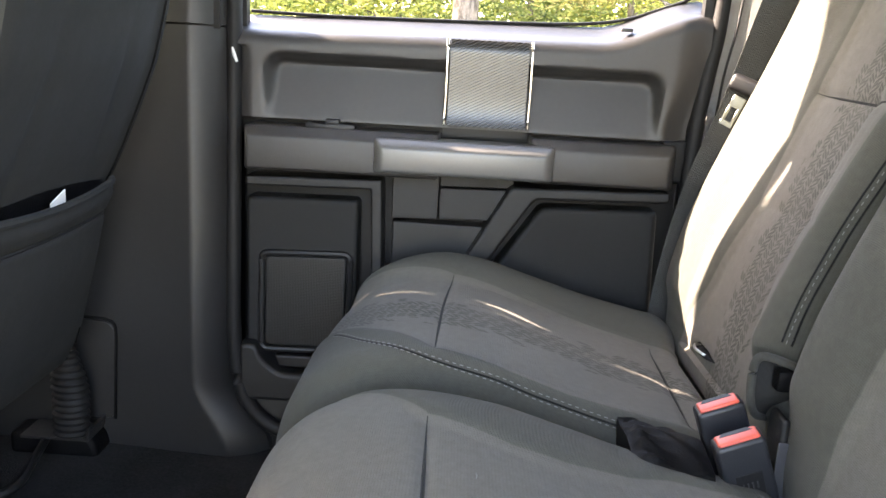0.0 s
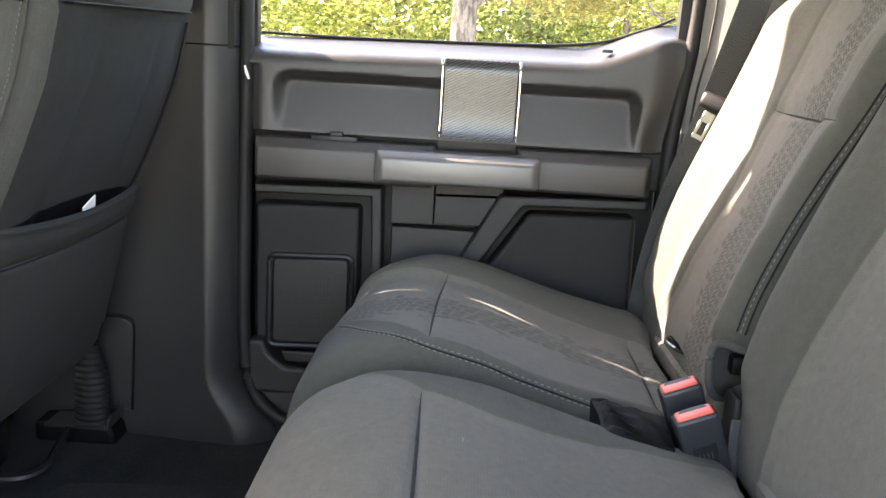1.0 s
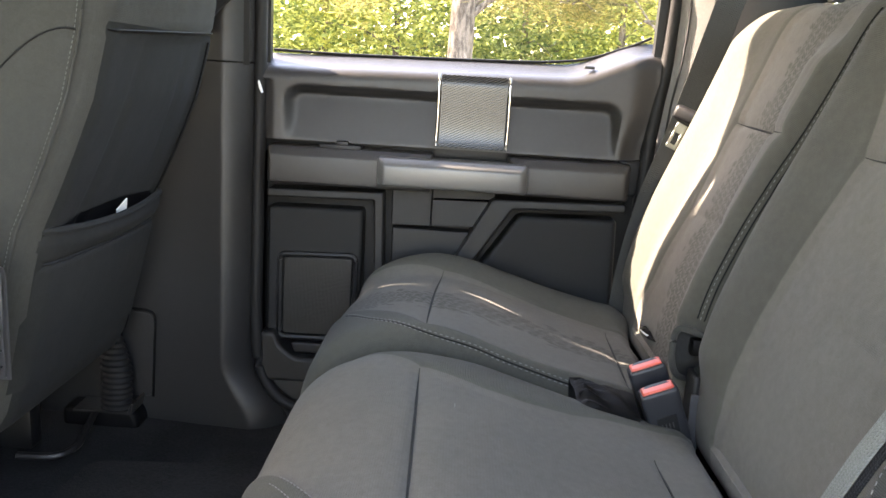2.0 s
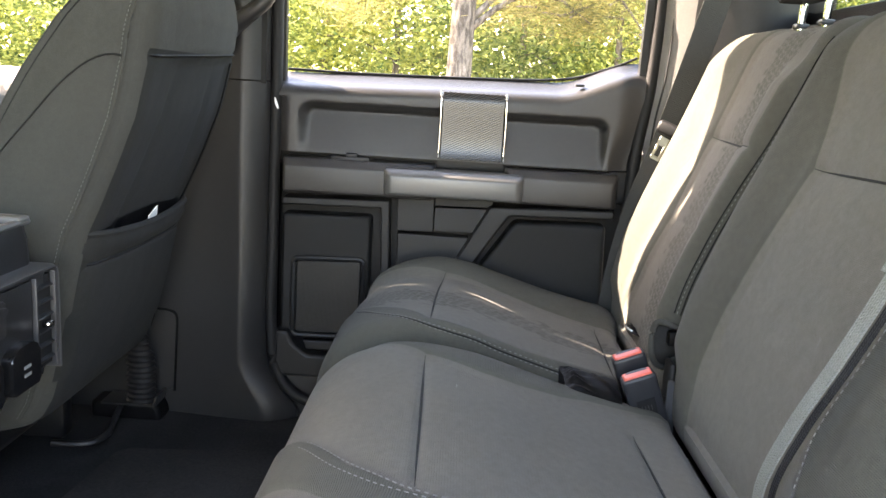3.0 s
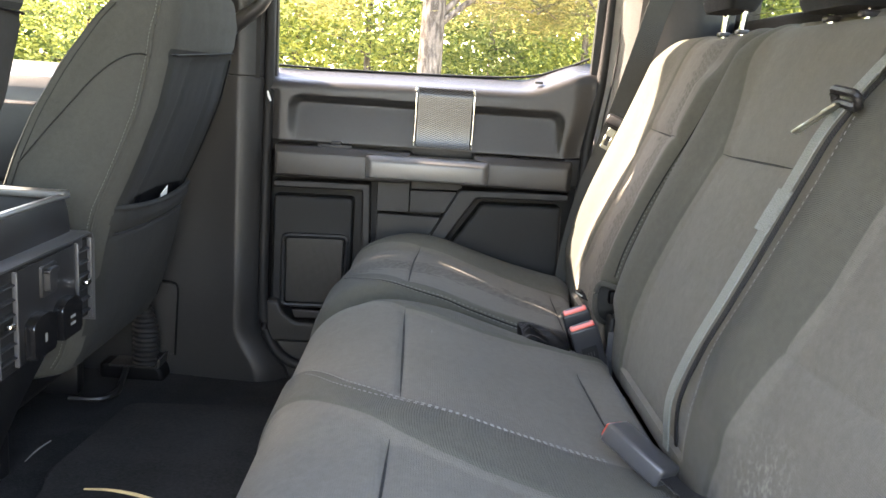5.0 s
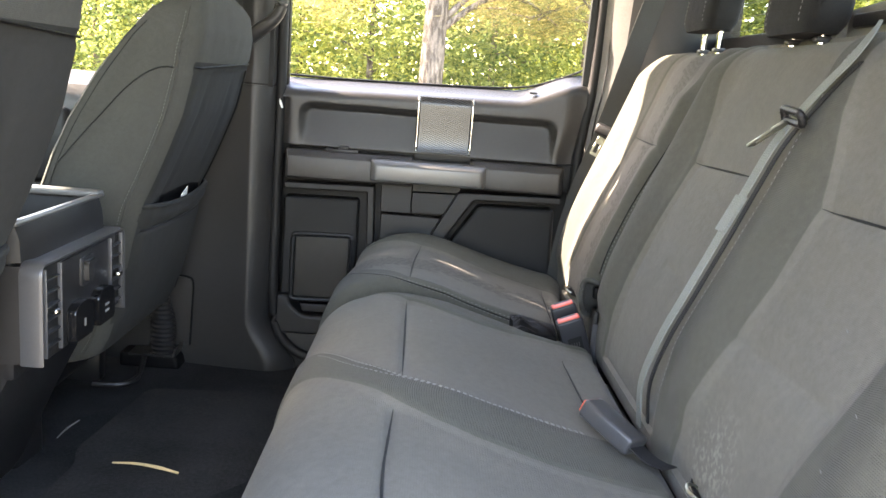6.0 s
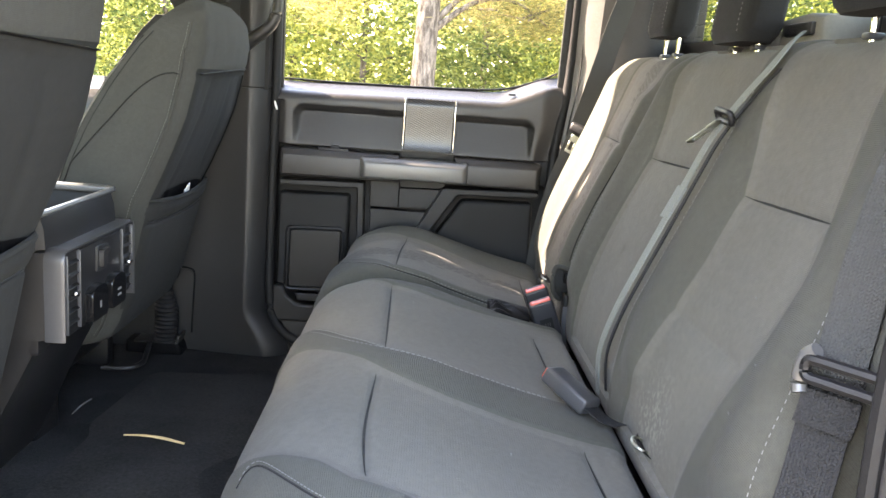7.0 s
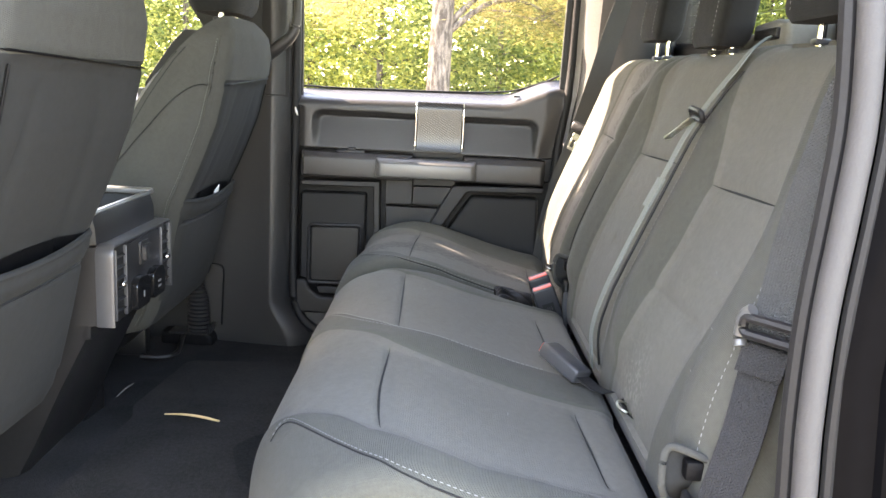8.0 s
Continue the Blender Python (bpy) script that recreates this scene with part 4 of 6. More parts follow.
sheet(bm, [[(0.4565, -0.312, z), (0.462, -0.322, z), (0.50, -0.332, z), (0.62, -0.345, z), (0.75, -0.35, z)] for z in np.linspace(0.62, 1.88, 10)])
part("body_side", bm, PAINT, doorway, "black body side past the doorway")
line = [(0.416, -0.292, 0.62), (0.408, -0.294, 0.85), (0.403, -0.296, 1.0), (0.396, -0.297, 1.10), (0.394, -0.298, 1.20), (0.399, -0.298, 1.30), (0.401, -0.298, 1.38), (0.393, -0.296, 1.48), (0.383, -0.285, 1.60), (0.372, -0.262, 1.87)]
bm = bmesh.new()
tube(bm, [(x + 0.001, y, z) for x, y, z in line], 0.0115, n=12, step=0.015)
part("door_seal", bm, SEAL_GREY, doorway, "pale grey flocked door seal")
bm = bmesh.new()
tube(bm, [(x - 0.013, y + 0.012, z) for x, y, z in line], 0.008, n=8, step=0.015)
part("seal_lip", bm, RUBBER, doorway)
bm = bmesh.new()
tube(bm, [(x + 0.020, y - 0.004, z) for x, y, z in line], 0.006, n=8, step=0.015)
part("seal_edge", bm, RUBBER, doorway)
bm = bmesh.new()
sheet(bm, [[(0.405, -0.285, z), (0.44, -0.262, z), (0.56, -0.235, z), (0.67, -0.20, z)] for z in np.linspace(0.62, 1.91, 12)])
part("inner_trim", bm, BLACK, doorway, "black rear pillar trim")
bm = bmesh.new()
box(bm, (-0.62, -0.36, 0.45), (0.75, -0.255, 0.618), 0.015, 3)
part("sill", bm, PAINT, doorway, "black door sill")
bm = bmesh.new()
box(bm, (-0.66, -0.33, 0.60), (-0.56, -0.24, 1.93), 0.02, 3)
part("pillar", bm, BLACK, doorway, "black pillar between the doorways")

# rear door on the near side, standing open
open_door = empty("door_3", (-0.50, -0.36, 0.66), "open rear truck door with charcoal trim inside", "car door", kind="structure")
swing = Matrix.Translation((-0.50, -0.36, 0.0)) @ pose(0, 0, 0, 0, 0, -106)
bm = bmesh.new()
box(bm, (0.0, -0.10, 0.66), (0.84, 0.0, 1.34), 0.03, 3, swing)
part("door_body", bm, PAINT, open_door, "black painted outer door skin")
bm = bmesh.new()
box(bm, (0.03, 0.001, 0.70), (0.80, 0.05, 1.33), 0.02, 3, swing)
part("door_panel", bm, DOOR_GREY, open_door, "charcoal inner door panel")
bm = bmesh.new()
tube(bm, [swing @ Vector(v) for v in ((0.02, -0.04, 1.33), (0.03, -0.02, 1.85), (0.10, 0.0, 1.88), (0.76, 0.0, 1.88), (0.82, -0.02, 1.74), (0.83, -0.04, 1.33))], 0.022, n=8)
part("window_frame", bm, BLACK, open_door)

# front door on the near side, shut
shut_door = empty("door_4", (-1.1, -0.34, 0.66), "closed front truck door on the near side", "car door", kind="structure")
bm = bmesh.new()
sheet(bm, [[Vector((x, y, z)) for y, z in ((-0.25, 0.62), (-0.232, 1.0), (-0.238, 1.22), (-0.25, 1.275), (-0.30, 1.31), (-0.34, 1.30), (-0.36, 1.0), (-0.36, 0.62))] for x in np.linspace(-1.72, -0.63, 20)], close_v=True)
part("door_panel", bm, DOOR_MID, shut_door, "charcoal front door panel")
bm = bmesh.new()
sheet(bm, [[(x, -0.322, 1.29), (x, -0.31, 1.50), (x, -0.26, 1.88)] for x in (-1.70, -1.1, -0.60)])
part("pane", bm, PANE_SCREEN, shut_door, "green-tinted window glass")

# cabin front: dashboard and windscreen frame
dash = empty("wall_front", (-1.6, YC, 0.6), "dark dashboard under the windscreen", "dashboard", kind="structure")
bm = bmesh.new()
box(bm, (-1.75, -0.26, 0.55), (-1.35, 1.32, 1.22), 0.06, 4)
part("dashboard", bm, BLACK, dash)
bm = bmesh.new()
tube(bm, [(-1.72, -0.27, 1.22), (-1.42, -0.20, 1.87)], 0.04, n=8)
tube(bm, [(-1.72, 1.34, 1.22), (-1.42, 1.26, 1.87)], 0.04, n=8)
part("windscreen_frame", bm, HEADLINER, dash)
bm = bmesh.new()
sheet(bm, [[(-1.74, y, 1.20), (-1.60, y, 1.56), (-1.45, y, 1.90)] for y in (-0.24, 0.2, 0.8, 1.30)])
part("windscreen", bm, PANE_SCREEN, dash, "green-tinted windscreen glass")


# ---- rear bench: seats ----
CUSHION = [(-0.10, 0.72), (-0.158, 0.75), (-0.184, 0.80), (-0.187, 0.86), (-0.171, 0.918), (-0.140, 0.957), (-0.094, 0.980), (-0.03, 0.989), (0.05, 0.980), (0.12, 0.960), (0.20, 0.936), (0.28, 0.917), (0.312, 0.911), (0.327, 0.902), (0.335, 0.886), (0.337, 0.80)]
BACK = [(0.43, 0.845), (0.385, 0.852), (0.354, 0.870), (0.3445, 0.905), (0.346, 0.96), (0.362, 1.05), (0.384, 1.12), (0.414, 1.20), (0.446, 1.28), (0.474, 1.355), (0.498, 1.42), (0.518, 1.452), (0.548, 1.468), (0.585, 1.462), (0.612, 1.43), (0.61, 1.36), (0.58, 1.20), (0.53, 0.98), (0.50, 0.86)]


def headrest(parent, yc, bottom, wide, name="headrest"):
    """A padded headrest on two chrome posts."""
    bm = bmesh.new()
    rings = []
    h = 0.19
    for k in range(17):
        t = k / 16
        z = bottom + h * t
        shrink = min(1.0, (t / 0.12) ** 0.5 if t < 0.12 else 1, ((1 - t) / 0.2) ** 0.5 if t > 0.8 else 1)
        shrink = 0.80 + 0.20 * shrink
        a, b = wide / 2 * shrink, 0.034 * shrink
        cx = 0.541 + 0.02 * t
        ring = []
        for j in range(28):
            th = 2 * math.pi * j / 28
            c, s = math.cos(th), math.sin(th)
            ring.append(Vector((cx + b * math.copysign(abs(c) ** 0.45, c), yc + a * math.copysign(abs(s) ** 0.45, s), z)))
        rings.append(ring)
    rows = sheet(bm, rings, close_v=True)
    cap(bm, rows[0][::-1])
    cap(bm, rows[-1])
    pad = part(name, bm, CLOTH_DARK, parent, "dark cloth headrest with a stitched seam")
    for side in (-0.62, 0.62):
        bm = bmesh.new()
        line = [Vector((0.541 + 0.02 * t - 0.0345 * (1.0 if 0.12 < t < 0.8 else 0.96), yc + side * wide / 2, bottom + h * t)) for t in np.linspace(0.06, 0.9, 80)]
        stitches(bm, line, [Vector((-1, 0, 0))] * len(line), length=0.004, gap=0.003)
        part("stitching", bm, THREAD_DIM, pad)["kind"] = "stuff"
    for dy in (-0.26 * wide, 0.26 * wide):
        bm = bmesh.new()
        tube(bm, [(0.552, yc + dy, 1.455), (0.552, yc + dy, bottom + 0.03)], 0.006, n=10)
        part("post", bm, CHROME, pad, "chrome post")
        bm = bmesh.new()
        box(bm, (0.541, yc + dy - 0.010, 1.463), (0.563, yc + dy + 0.010, 1.4715), 0.003)
        part("post_collar", bm, BUCKLE_GREY, pad)
    return pad


def rear_seat(y0, y1, back_ends, label, inserts, back_inserts, cushion_edge, back_edge, cushion_seams, back_seams, stitching, piping, headrests, bolsters, nose):
    """One folding section of the bench; seams and stitching: rows of marks on the cloth."""
    ob = empty("rear_seat", (0.2, (y0 + y1) / 2, 0.61), label, "car seat", "rear bench seats")
    cush = Pad(CUSHION, y0, y1, "x", inserts, bolsters[0], cushion_seams, cushion_edge, depth=0.11, nose=nose, sink=0.005)
    rest = Pad(BACK, *back_ends, "z", back_inserts, bolsters[1], back_seams, back_edge, depth=0.05, sink=0.007)
    owners = []
    for name, pad in (("cushion", cush), ("backrest", rest)):
        bm = bmesh.new()
        pad.mesh(bm)
        owners.append(part(name, bm, SEAT_CLOTH, ob, "charcoal woven cloth seat " + name))
    for pad, owner, seams in ((cush, owners[0], cushion_seams), (rest, owners[1], back_seams)):
        for ya, ca, yb, cb, deep in seams:
            if deep < 0.004:
                continue
            bm = bmesh.new()
            line = trace(pad, [(ca + (cb - ca) * t, ya + (yb - ya) * t) for t in (0.0, 0.25, 0.5, 0.75, 1.0)], 0.0003, 0.006)[0]
            tube(bm, line, [0.0004, 0.0016, 0.0017, 0.0016, 0.0004], n=6)
            part("seam", bm, CLOTH_DARK, owner)
    for which, marks in stitching:
        bm = bmesh.new()
        stitches(bm, *trace((cush, rest)[which], marks))
        part("stitching", bm, THREAD, owners[which], "pale contrast stitching")["kind"] = "stuff"
    for which, marks in piping:
        bm = bmesh.new()
        seam_cord(bm, trace((cush, rest)[which], marks, 0.0002)[0], 0.0013)
        part("piping", bm, CLOTH_DARK, owners[which])
    for yc, bottom, wide in headrests:
        headrest(ob, yc, bottom, wide)
    bm = bmesh.new()
    box(bm, (-0.08, y0 + 0.03, 0.66), (0.38, y1 - 0.03, 0.84), 0.02)
    part("seat_base", bm, BLACK, ob, "black seat base")
    for yy in (y0 + 0.06, y1 - 0.06):
        bm = bmesh.new()
        box(bm, (0.02, yy - 0.02, 0.606), (0.34, yy + 0.02, 0.68), 0.006)
        part("seat_bracket", bm, BLACK, ob)
    return ob, cush, rest


OUTER_NEAR = [(-0.17, 0.02), (-0.135, -0.014), (-0.114, -0.030), (-0.076, -0.060), (-0.043, -0.100), (0.037, -0.128), (0.111, -0.140), (0.181, -0.122), (0.34, -0.112)]
OUTER_FAR = [(-0.17, 0.37), (-0.106, 0.309), (-0.064, 0.261), (-0.007, 0.212), (0.04, 0.184), (0.081, 0.170), (0.169, 0.166), (0.34, 0.170)]
MIDDLE_NEAR = [(-0.17, 0.49), (-0.133, 0.437), (-0.073, 0.348), (-0.012, 0.301), (0.083, 0.285), (0.179, 0.290), (0.34, 0.30)]
MIDDLE_FAR = [(-0.17, 0.80), (-0.074, 0.739), (-0.032, 0.699), (-0.013, 0.680), (0.063, 0.648), (0.116, 0.650), (0.172, 0.664), (0.213, 0.685), (0.34, 0.70)]
SIDE_NEAR = [(-0.17, 0.99), (-0.095, 0.920), (-0.06, 0.895), (-0.013, 0.850), (0.073, 0.828), (0.137, 0.824), (0.204, 0.832), (0.34, 0.84)]
SIDE_FAR = [(-0.17, 1.19), (-0.004, 1.150), (0.29, 1.110), (0.34, 1.10)]
EDGE_STITCH = [(-0.158, -0.040), (-0.147, -0.024), (-0.133, -0.034), (-0.108, -0.090), (-0.088, -0.130), (-0.061, -0.167), (-0.022, -0.190), (0.03, -0.197), (0.077, -0.199), (0.26, -0.199)]
GAP_60 = [(0.9, 0.782), (1.2, 0.780), (1.42, 0.752), (1.5, 0.748)]
GAP_40 = [(0.9, 0.794), (1.2, 0.792), (1.42, 0.764), (1.5, 0.760)]
wide_seat, cush60, rest60 = rear_seat(
    -0.212, 0.782, (-0.212, GAP_60), "two-place charcoal cloth rear truck seat section",
    [(OUTER_NEAR, OUTER_FAR), (MIDDLE_NEAR, MIDDLE_FAR)],
    [([(0.9, 0.02), (0.938, 0.010), (1.01, -0.009), (1.083, -0.035), (1.141, -0.052), (1.208, -0.066), (1.268, -0.042), (1.375, -0.012), (1.46, 0.0)],
      [(0.9, 0.262), (0.996, 0.236), (1.079, 0.209), (1.174, 0.184), (1.264, 0.182), (1.365, 0.230), (1.46, 0.25)]),
     ([(0.9, 0.35), (1.04, 0.356), (1.18, 0.326), (1.263, 0.312), (1.361, 0.325), (1.46, 0.34)],
      [(0.9, 0.68), (1.027, 0.662), (1.162, 0.650), (1.268, 0.632), (1.295, 0.641), (1.398, 0.679), (1.46, 0.69)])],
    (0.034, 0.026, 0.095, 0.050), (0.040, 0.016, 0.050, 0.018),
    [(0.200, -0.014, -0.086, -0.021, 0.006), (0.146, 0.270, -0.076, 0.278, 0.005), (0.676, -0.013, 0.318, -0.007, 0.005), (0.615, 0.262, 0.400, 0.267, 0.004)],
    [(0.181, 1.264, -0.040, 1.268, 0.006), (0.210, 1.101, -0.022, 1.102, 0.0039), (0.632, 1.270, 0.400, 1.275, 0.005), (0.540, 1.116, 0.430, 1.110, 0.003)],
    [(0, [(-0.128, 0.430), (-0.073, 0.352), (-0.012, 0.305), (0.083, 0.289), (0.179, 0.297), (0.237, 0.300)]),
     (0, [(-0.134, 0.420), (-0.082, 0.338), (-0.018, 0.291), (0.080, 0.276), (0.178, 0.284), (0.235, 0.287)]),
     (0, EDGE_STITCH), (1, [(1.44, 0.278), (1.36, 0.292), (1.2, 0.316), (1.05, 0.348), (0.96, 0.358)]),
     (1, [(1.24, -0.150), (1.14, -0.160), (1.05, -0.166), (0.97, -0.172)])],
    [(0, [(c - 0.002, y - 0.006) for c, y in EDGE_STITCH])],
    [(0.075, 1.492, 0.25), (YC + 0.005, 1.474, 0.185)],
    (((0.245, 0.06, 0.004, -0.15, 0.34), (-0.150, 0.05, 0.003, -0.05, 0.40)), ((0.728, 0.085, 0.019, 0.95, 1.47), (-0.125, 0.075, 0.020, 0.95, 1.50), (0.262, 0.075, 0.012, 0.95, 1.48))), (0.075, 0.0))
side_seat, cush40, rest40 = rear_seat(
    0.794, 1.266, (GAP_40, 1.266), "single charcoal cloth rear truck seat section with tread print",
    [(SIDE_NEAR, SIDE_FAR)],
    [([(0.9, 0.88), (1.05, 0.850), (1.148, 0.845), (1.256, 0.838), (1.46, 0.825)], [(0.9, 1.155), (0.971, 1.118), (1.013, 1.090), (1.138, 1.048), (1.282, 1.062), (1.46, 1.062)])],
    (0.050, 0.036, 0.040, 0.030), (0.045, 0.034, 0.040, 0.032),
    [(0.848, -0.013, 1.148, -0.004, 0.004), (0.836, 0.280, 1.10, 0.290, 0.004)],
    [(1.062, 1.282, 0.83, 1.275, 0.006), (1.045, 1.138, 0.845, 1.146, 0.003)],
    [(0, [(-0.135, 0.938), (-0.088, 0.866), (-0.02, 0.822), (0.07, 0.810), (0.125, 0.808), (0.20, 0.808)]), (0, [(-0.139, 0.934), (-0.092, 0.862), (-0.022, 0.816), (0.07, 0.804), (0.125, 0.802), (0.20, 0.802)]),
     (1, [(1.44, 0.780), (1.40, 0.786), (1.3, 0.798), (1.2, 0.8095), (1.1, 0.813), (1.02, 0.8135)])],
    [(0, [(-0.137, 0.936), (-0.090, 0.864), (-0.021, 0.819), (0.07, 0.807), (0.125, 0.805), (0.20, 0.805)]),
     (1, [(1.44, 0.7765), (1.40, 0.7825), (1.3, 0.7945), (1.2, 0.806), (1.1, 0.8095), (1.02, 0.810)]),
     (1, [(1.44, 0.784), (1.40, 0.790), (1.3, 0.802), (1.2, 0.8135), (1.1, 0.817), (1.02, 0.8175)])],
    [(0.957, 1.504, 0.178)],
    (((1.205, 0.085, 0.016, -0.20, 0.40),), ((0.855, 0.060, 0.022, 0.96, 1.42), (1.195, 0.095, 0.019, 0.93, 1.46))), (0.0, 0.05))

# gathered black cloth at the gap behind the cushions
bm = bmesh.new()
pts = []
for i in range(34):
    x = 0.186 + 0.078 * i / 33
    row = []
    for j in range(40):
        t = j / 39
        y = 0.708 + 0.096 * t
        fold = 0.0045 * math.sin(y * 330 + 2.0 * math.sin(x * 60)) * max(0.0, 1 - i / 20) * ease(i / 6) + 0.002 * math.sin(x * 150 + y * 90)
        row.append(Vector((x, y, 0.934 - 0.20 * (x - 0.20) + 0.012 * math.sin(min(1.0, t * 1.15) * math.pi) ** 0.6 * ease(i / 5) + fold)))
    pts.append(row)
sheet(bm, pts)
rim = pts[0], pts[-1], [r[0] for r in pts], [r[-1] for r in pts]
for line in rim:
    sheet(bm, [line, [Vector((q.x, q.y, 0.86)) for q in line]])
tagged(part("gusset", bm, GUSSET_AND_SHADE), "gathered black cloth gusset between the seat cushions", "seat gusset")

# hinge covers at the foot of the backrests
for yc, dx, dz, ob_label in ((0.79, 0.0, 0.0, "cloth-edged hinge cover with dark bracket between backrests"), (-0.170, -0.008, -0.006, "cloth-edged hinge cover with dark bracket by the doorway")):
    hinge = empty("hinge_cover", (0.33, yc, 0.90), ob_label, "hinge cover")
    edge = [Vector((x + dx, yc + y, z + dz)) for x, y, z in ((0.350, 0.032, 0.938), (0.330, 0.014, 0.950), (0.317, -0.002, 0.972), (0.3155, 0.0, 0.998), (0.319, 0.003, 1.014), (0.327, 0.002, 1.019), (0.345, -0.006, 1.016), (0.372, -0.016, 1.008))]
    bm = bmesh.new()
    tube(bm, edge, [0.0035] + [0.0045] * 6 + [0.0035], n=12, step=0.004)
    part("lip", bm, FRONT_CLOTH, hinge, "rolled charcoal cloth lip")
    # darker cloth colour carries the shade inside the cover
    bm = bmesh.new()
    inner = smooth_line([q + Vector((0.004, 0.003, 0.0)) for q in edge], 0.006)
    sheet(bm, [[q, Vector((q.x * 0.6 + 0.149 + dx * 0.4, q.y + 0.004, q.z * 0.7 + 0.2925)), Vector((0.376 + dx, yc + 0.008, 0.975))] for q in inner])
    part("lining", bm, FRONT_BACK, hinge, "inside of the cover, cloth coloured dark for its shade")
    # solid black block in place of the shaded hollow under the lip
    bm = bmesh.new()
    box(bm, (0.338 + dx, yc - 0.012, 0.985 + dz), (0.40 + dx, yc + 0.006, 1.008 + dz), 0.004, 2)
    part("opening", bm, GUSSET_AND_SHADE, hinge, "black block for the shaded opening under the lip")
    bm = bmesh.new()
    box(bm, (0.337 + dx, yc - 0.040, 0.80), (0.346 + dx, yc - 0.004, 0.968), 0.004, 3)
    part("bracket", bm, RUBBER, hinge, "black plastic bracket")
    bm = bmesh.new()
    box(bm, (0.335 + dx, yc - 0.0435, 0.80), (0.350 + dx, yc - 0.0412, 0.945), 0.0008, 1)
    part("bracket_edge", bm, BUCKLE_GREY, hinge, "thin grey bracket edge")


# ---- belts and buckles ----
def buckle(name, at, turn, heads, label, marked=True, half=0.0245, thick=0.012):
    """A belt buckle; heads: offsets across for each red-buttoned head."""
    ob = empty(name, at, label, "belt buckle")
    m = Matrix.Translation(at) @ turn
    for off, up in heads:
        bm = bmesh.new()
        box(bm, (-half, off - thick, -0.085 + up), (half, off + thick, up), 0.005, 3, m)
        shell = part("buckle_head", bm, BUCKLE_DARK if marked else BUCKLE_GREY, ob, "black buckle housing")
        bm = bmesh.new()
        box(bm, (-half + 0.004, off - thick + 0.0035, up - 0.010), (half - 0.004, off + thick - 0.0035, up + 0.0025), 0.0025, 3, m)
        part("release_button", bm, RED, shell, "red release button")
        bm = bmesh.new()
        prism(bm, [(-0.0165, 0.0024), (-0.0125, 0.0074), (0.0125, 0.0074), (0.0165, 0.0024)], 0.0010, 0.0029, 0.0004, 1)
        bm.transform(m @ Matrix.Translation((0.0, off, up)) @ Matrix(((1, 0, 0, 0), (0, 0, 1, 0), (0, 1, 0, 0), (0, 0, 0, 1))))
        bmesh.ops.recalc_face_normals(bm, faces=bm.faces)
        part("slot", bm, BLACK, shell)
        if not marked:
            continue
        bm = bmesh.new()
        box(bm, (-0.013, off - 0.0132, up - 0.062), (0.013, off - 0.0120, up - 0.035), 0.0008, 1, m)
        part("label_plate", bm, RUBBER, shell)
        bm = bmesh.new()
        for k in range(4):
            box(bm, (-0.008 + 0.0045 * k, off - 0.0137, up - 0.053), (-0.0065 + 0.0045 * k, off - 0.0130, up - 0.045), 0.0, 1, m)
        part("marking", bm, DOOR_GREY, shell)
    bm = bmesh.new()
    ribbon(bm, [m @ Vector((0, 0, -0.07)), m @ Vector((0.0, 0.0, -0.11)), m @ Vector((0.02, 0, -0.16 if marked else -0.128))], [m.to_3x3() @ Vector((1, 0, 0))] * 3, 0.034)
    part("strap", bm, WEB, ob)
    return ob


turn = pose(0, 0, 0, 8, -22, 0)
buckle("belt_buckle", (0.281, 0.748, 0.966), turn, ((-0.026, -0.003), (0.026, 0.003)), "pair of black belt buckles with red buttons between cushions")
axis = (Vector((0.245, 0.321, 0.968)) - Vector((0.325, 0.225, 0.925))).normalized()
flat = axis.cross(Vector((0.25, 0, 1))).normalized()
single = Matrix((flat, axis.cross(flat), axis)).transposed().to_4x4()
buckle("belt_buckle", (0.243, 0.306, 0.962), single, ((0.0, 0.0),), "single black belt buckle with red button lying on cushion", False, 0.0205, 0.0125)

centre_belt = empty("seat_belt", (0.53, 0.267, 1.48), "grey webbing belt hanging across the middle backrest", "seat belt", "rear belts")


path = [Vector(v) for v in ((0.588, 0.400, 1.493), (0.545, 0.322, 1.480), (0.500, 0.252, 1.458), (0.476, 0.243, 1.427), (0.458, 0.271, 1.388), (0.434, 0.305, 1.329), (0.413, 0.314, 1.273), (0.383, 0.315, 1.198), (0.356, 0.324, 1.124), (0.336, 0.349, 1.048), (0.328, 0.377, 0.974), (0.338, 0.395, 0.900))]
bm = bmesh.new()
ribbon(bm, path, [(0.25, 1, 0.1)] * 3 + [(-0.05, 1, 0.0)] + [(-0.05, 1, 0.0)] * (len(path) - 4), 0.0190, 0.0018)
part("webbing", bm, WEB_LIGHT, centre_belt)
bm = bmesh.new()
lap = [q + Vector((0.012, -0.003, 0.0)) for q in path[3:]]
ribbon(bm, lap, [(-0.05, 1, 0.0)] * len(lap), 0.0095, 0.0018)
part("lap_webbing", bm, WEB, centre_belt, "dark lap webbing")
t0 = Vector((0.442, 0.287, 1.358))
bm = bmesh.new()
m = Matrix.Translation(t0) @ pose(0, 0, 0, 0, -22, 0) @ pose(0, 0, 0, 6, 0, 0)
ringpts = [m @ Vector((0, y, z)) for y, z in rounded([(-0.024, -0.007), (0.024, -0.007), (0.024, 0.008), (-0.024, 0.008)], 0.006)]
tube(bm, ringpts, 0.0050, n=8, closed=True)
part("tongue_grip", bm, BLACK, centre_belt, "black moulded tongue grip")
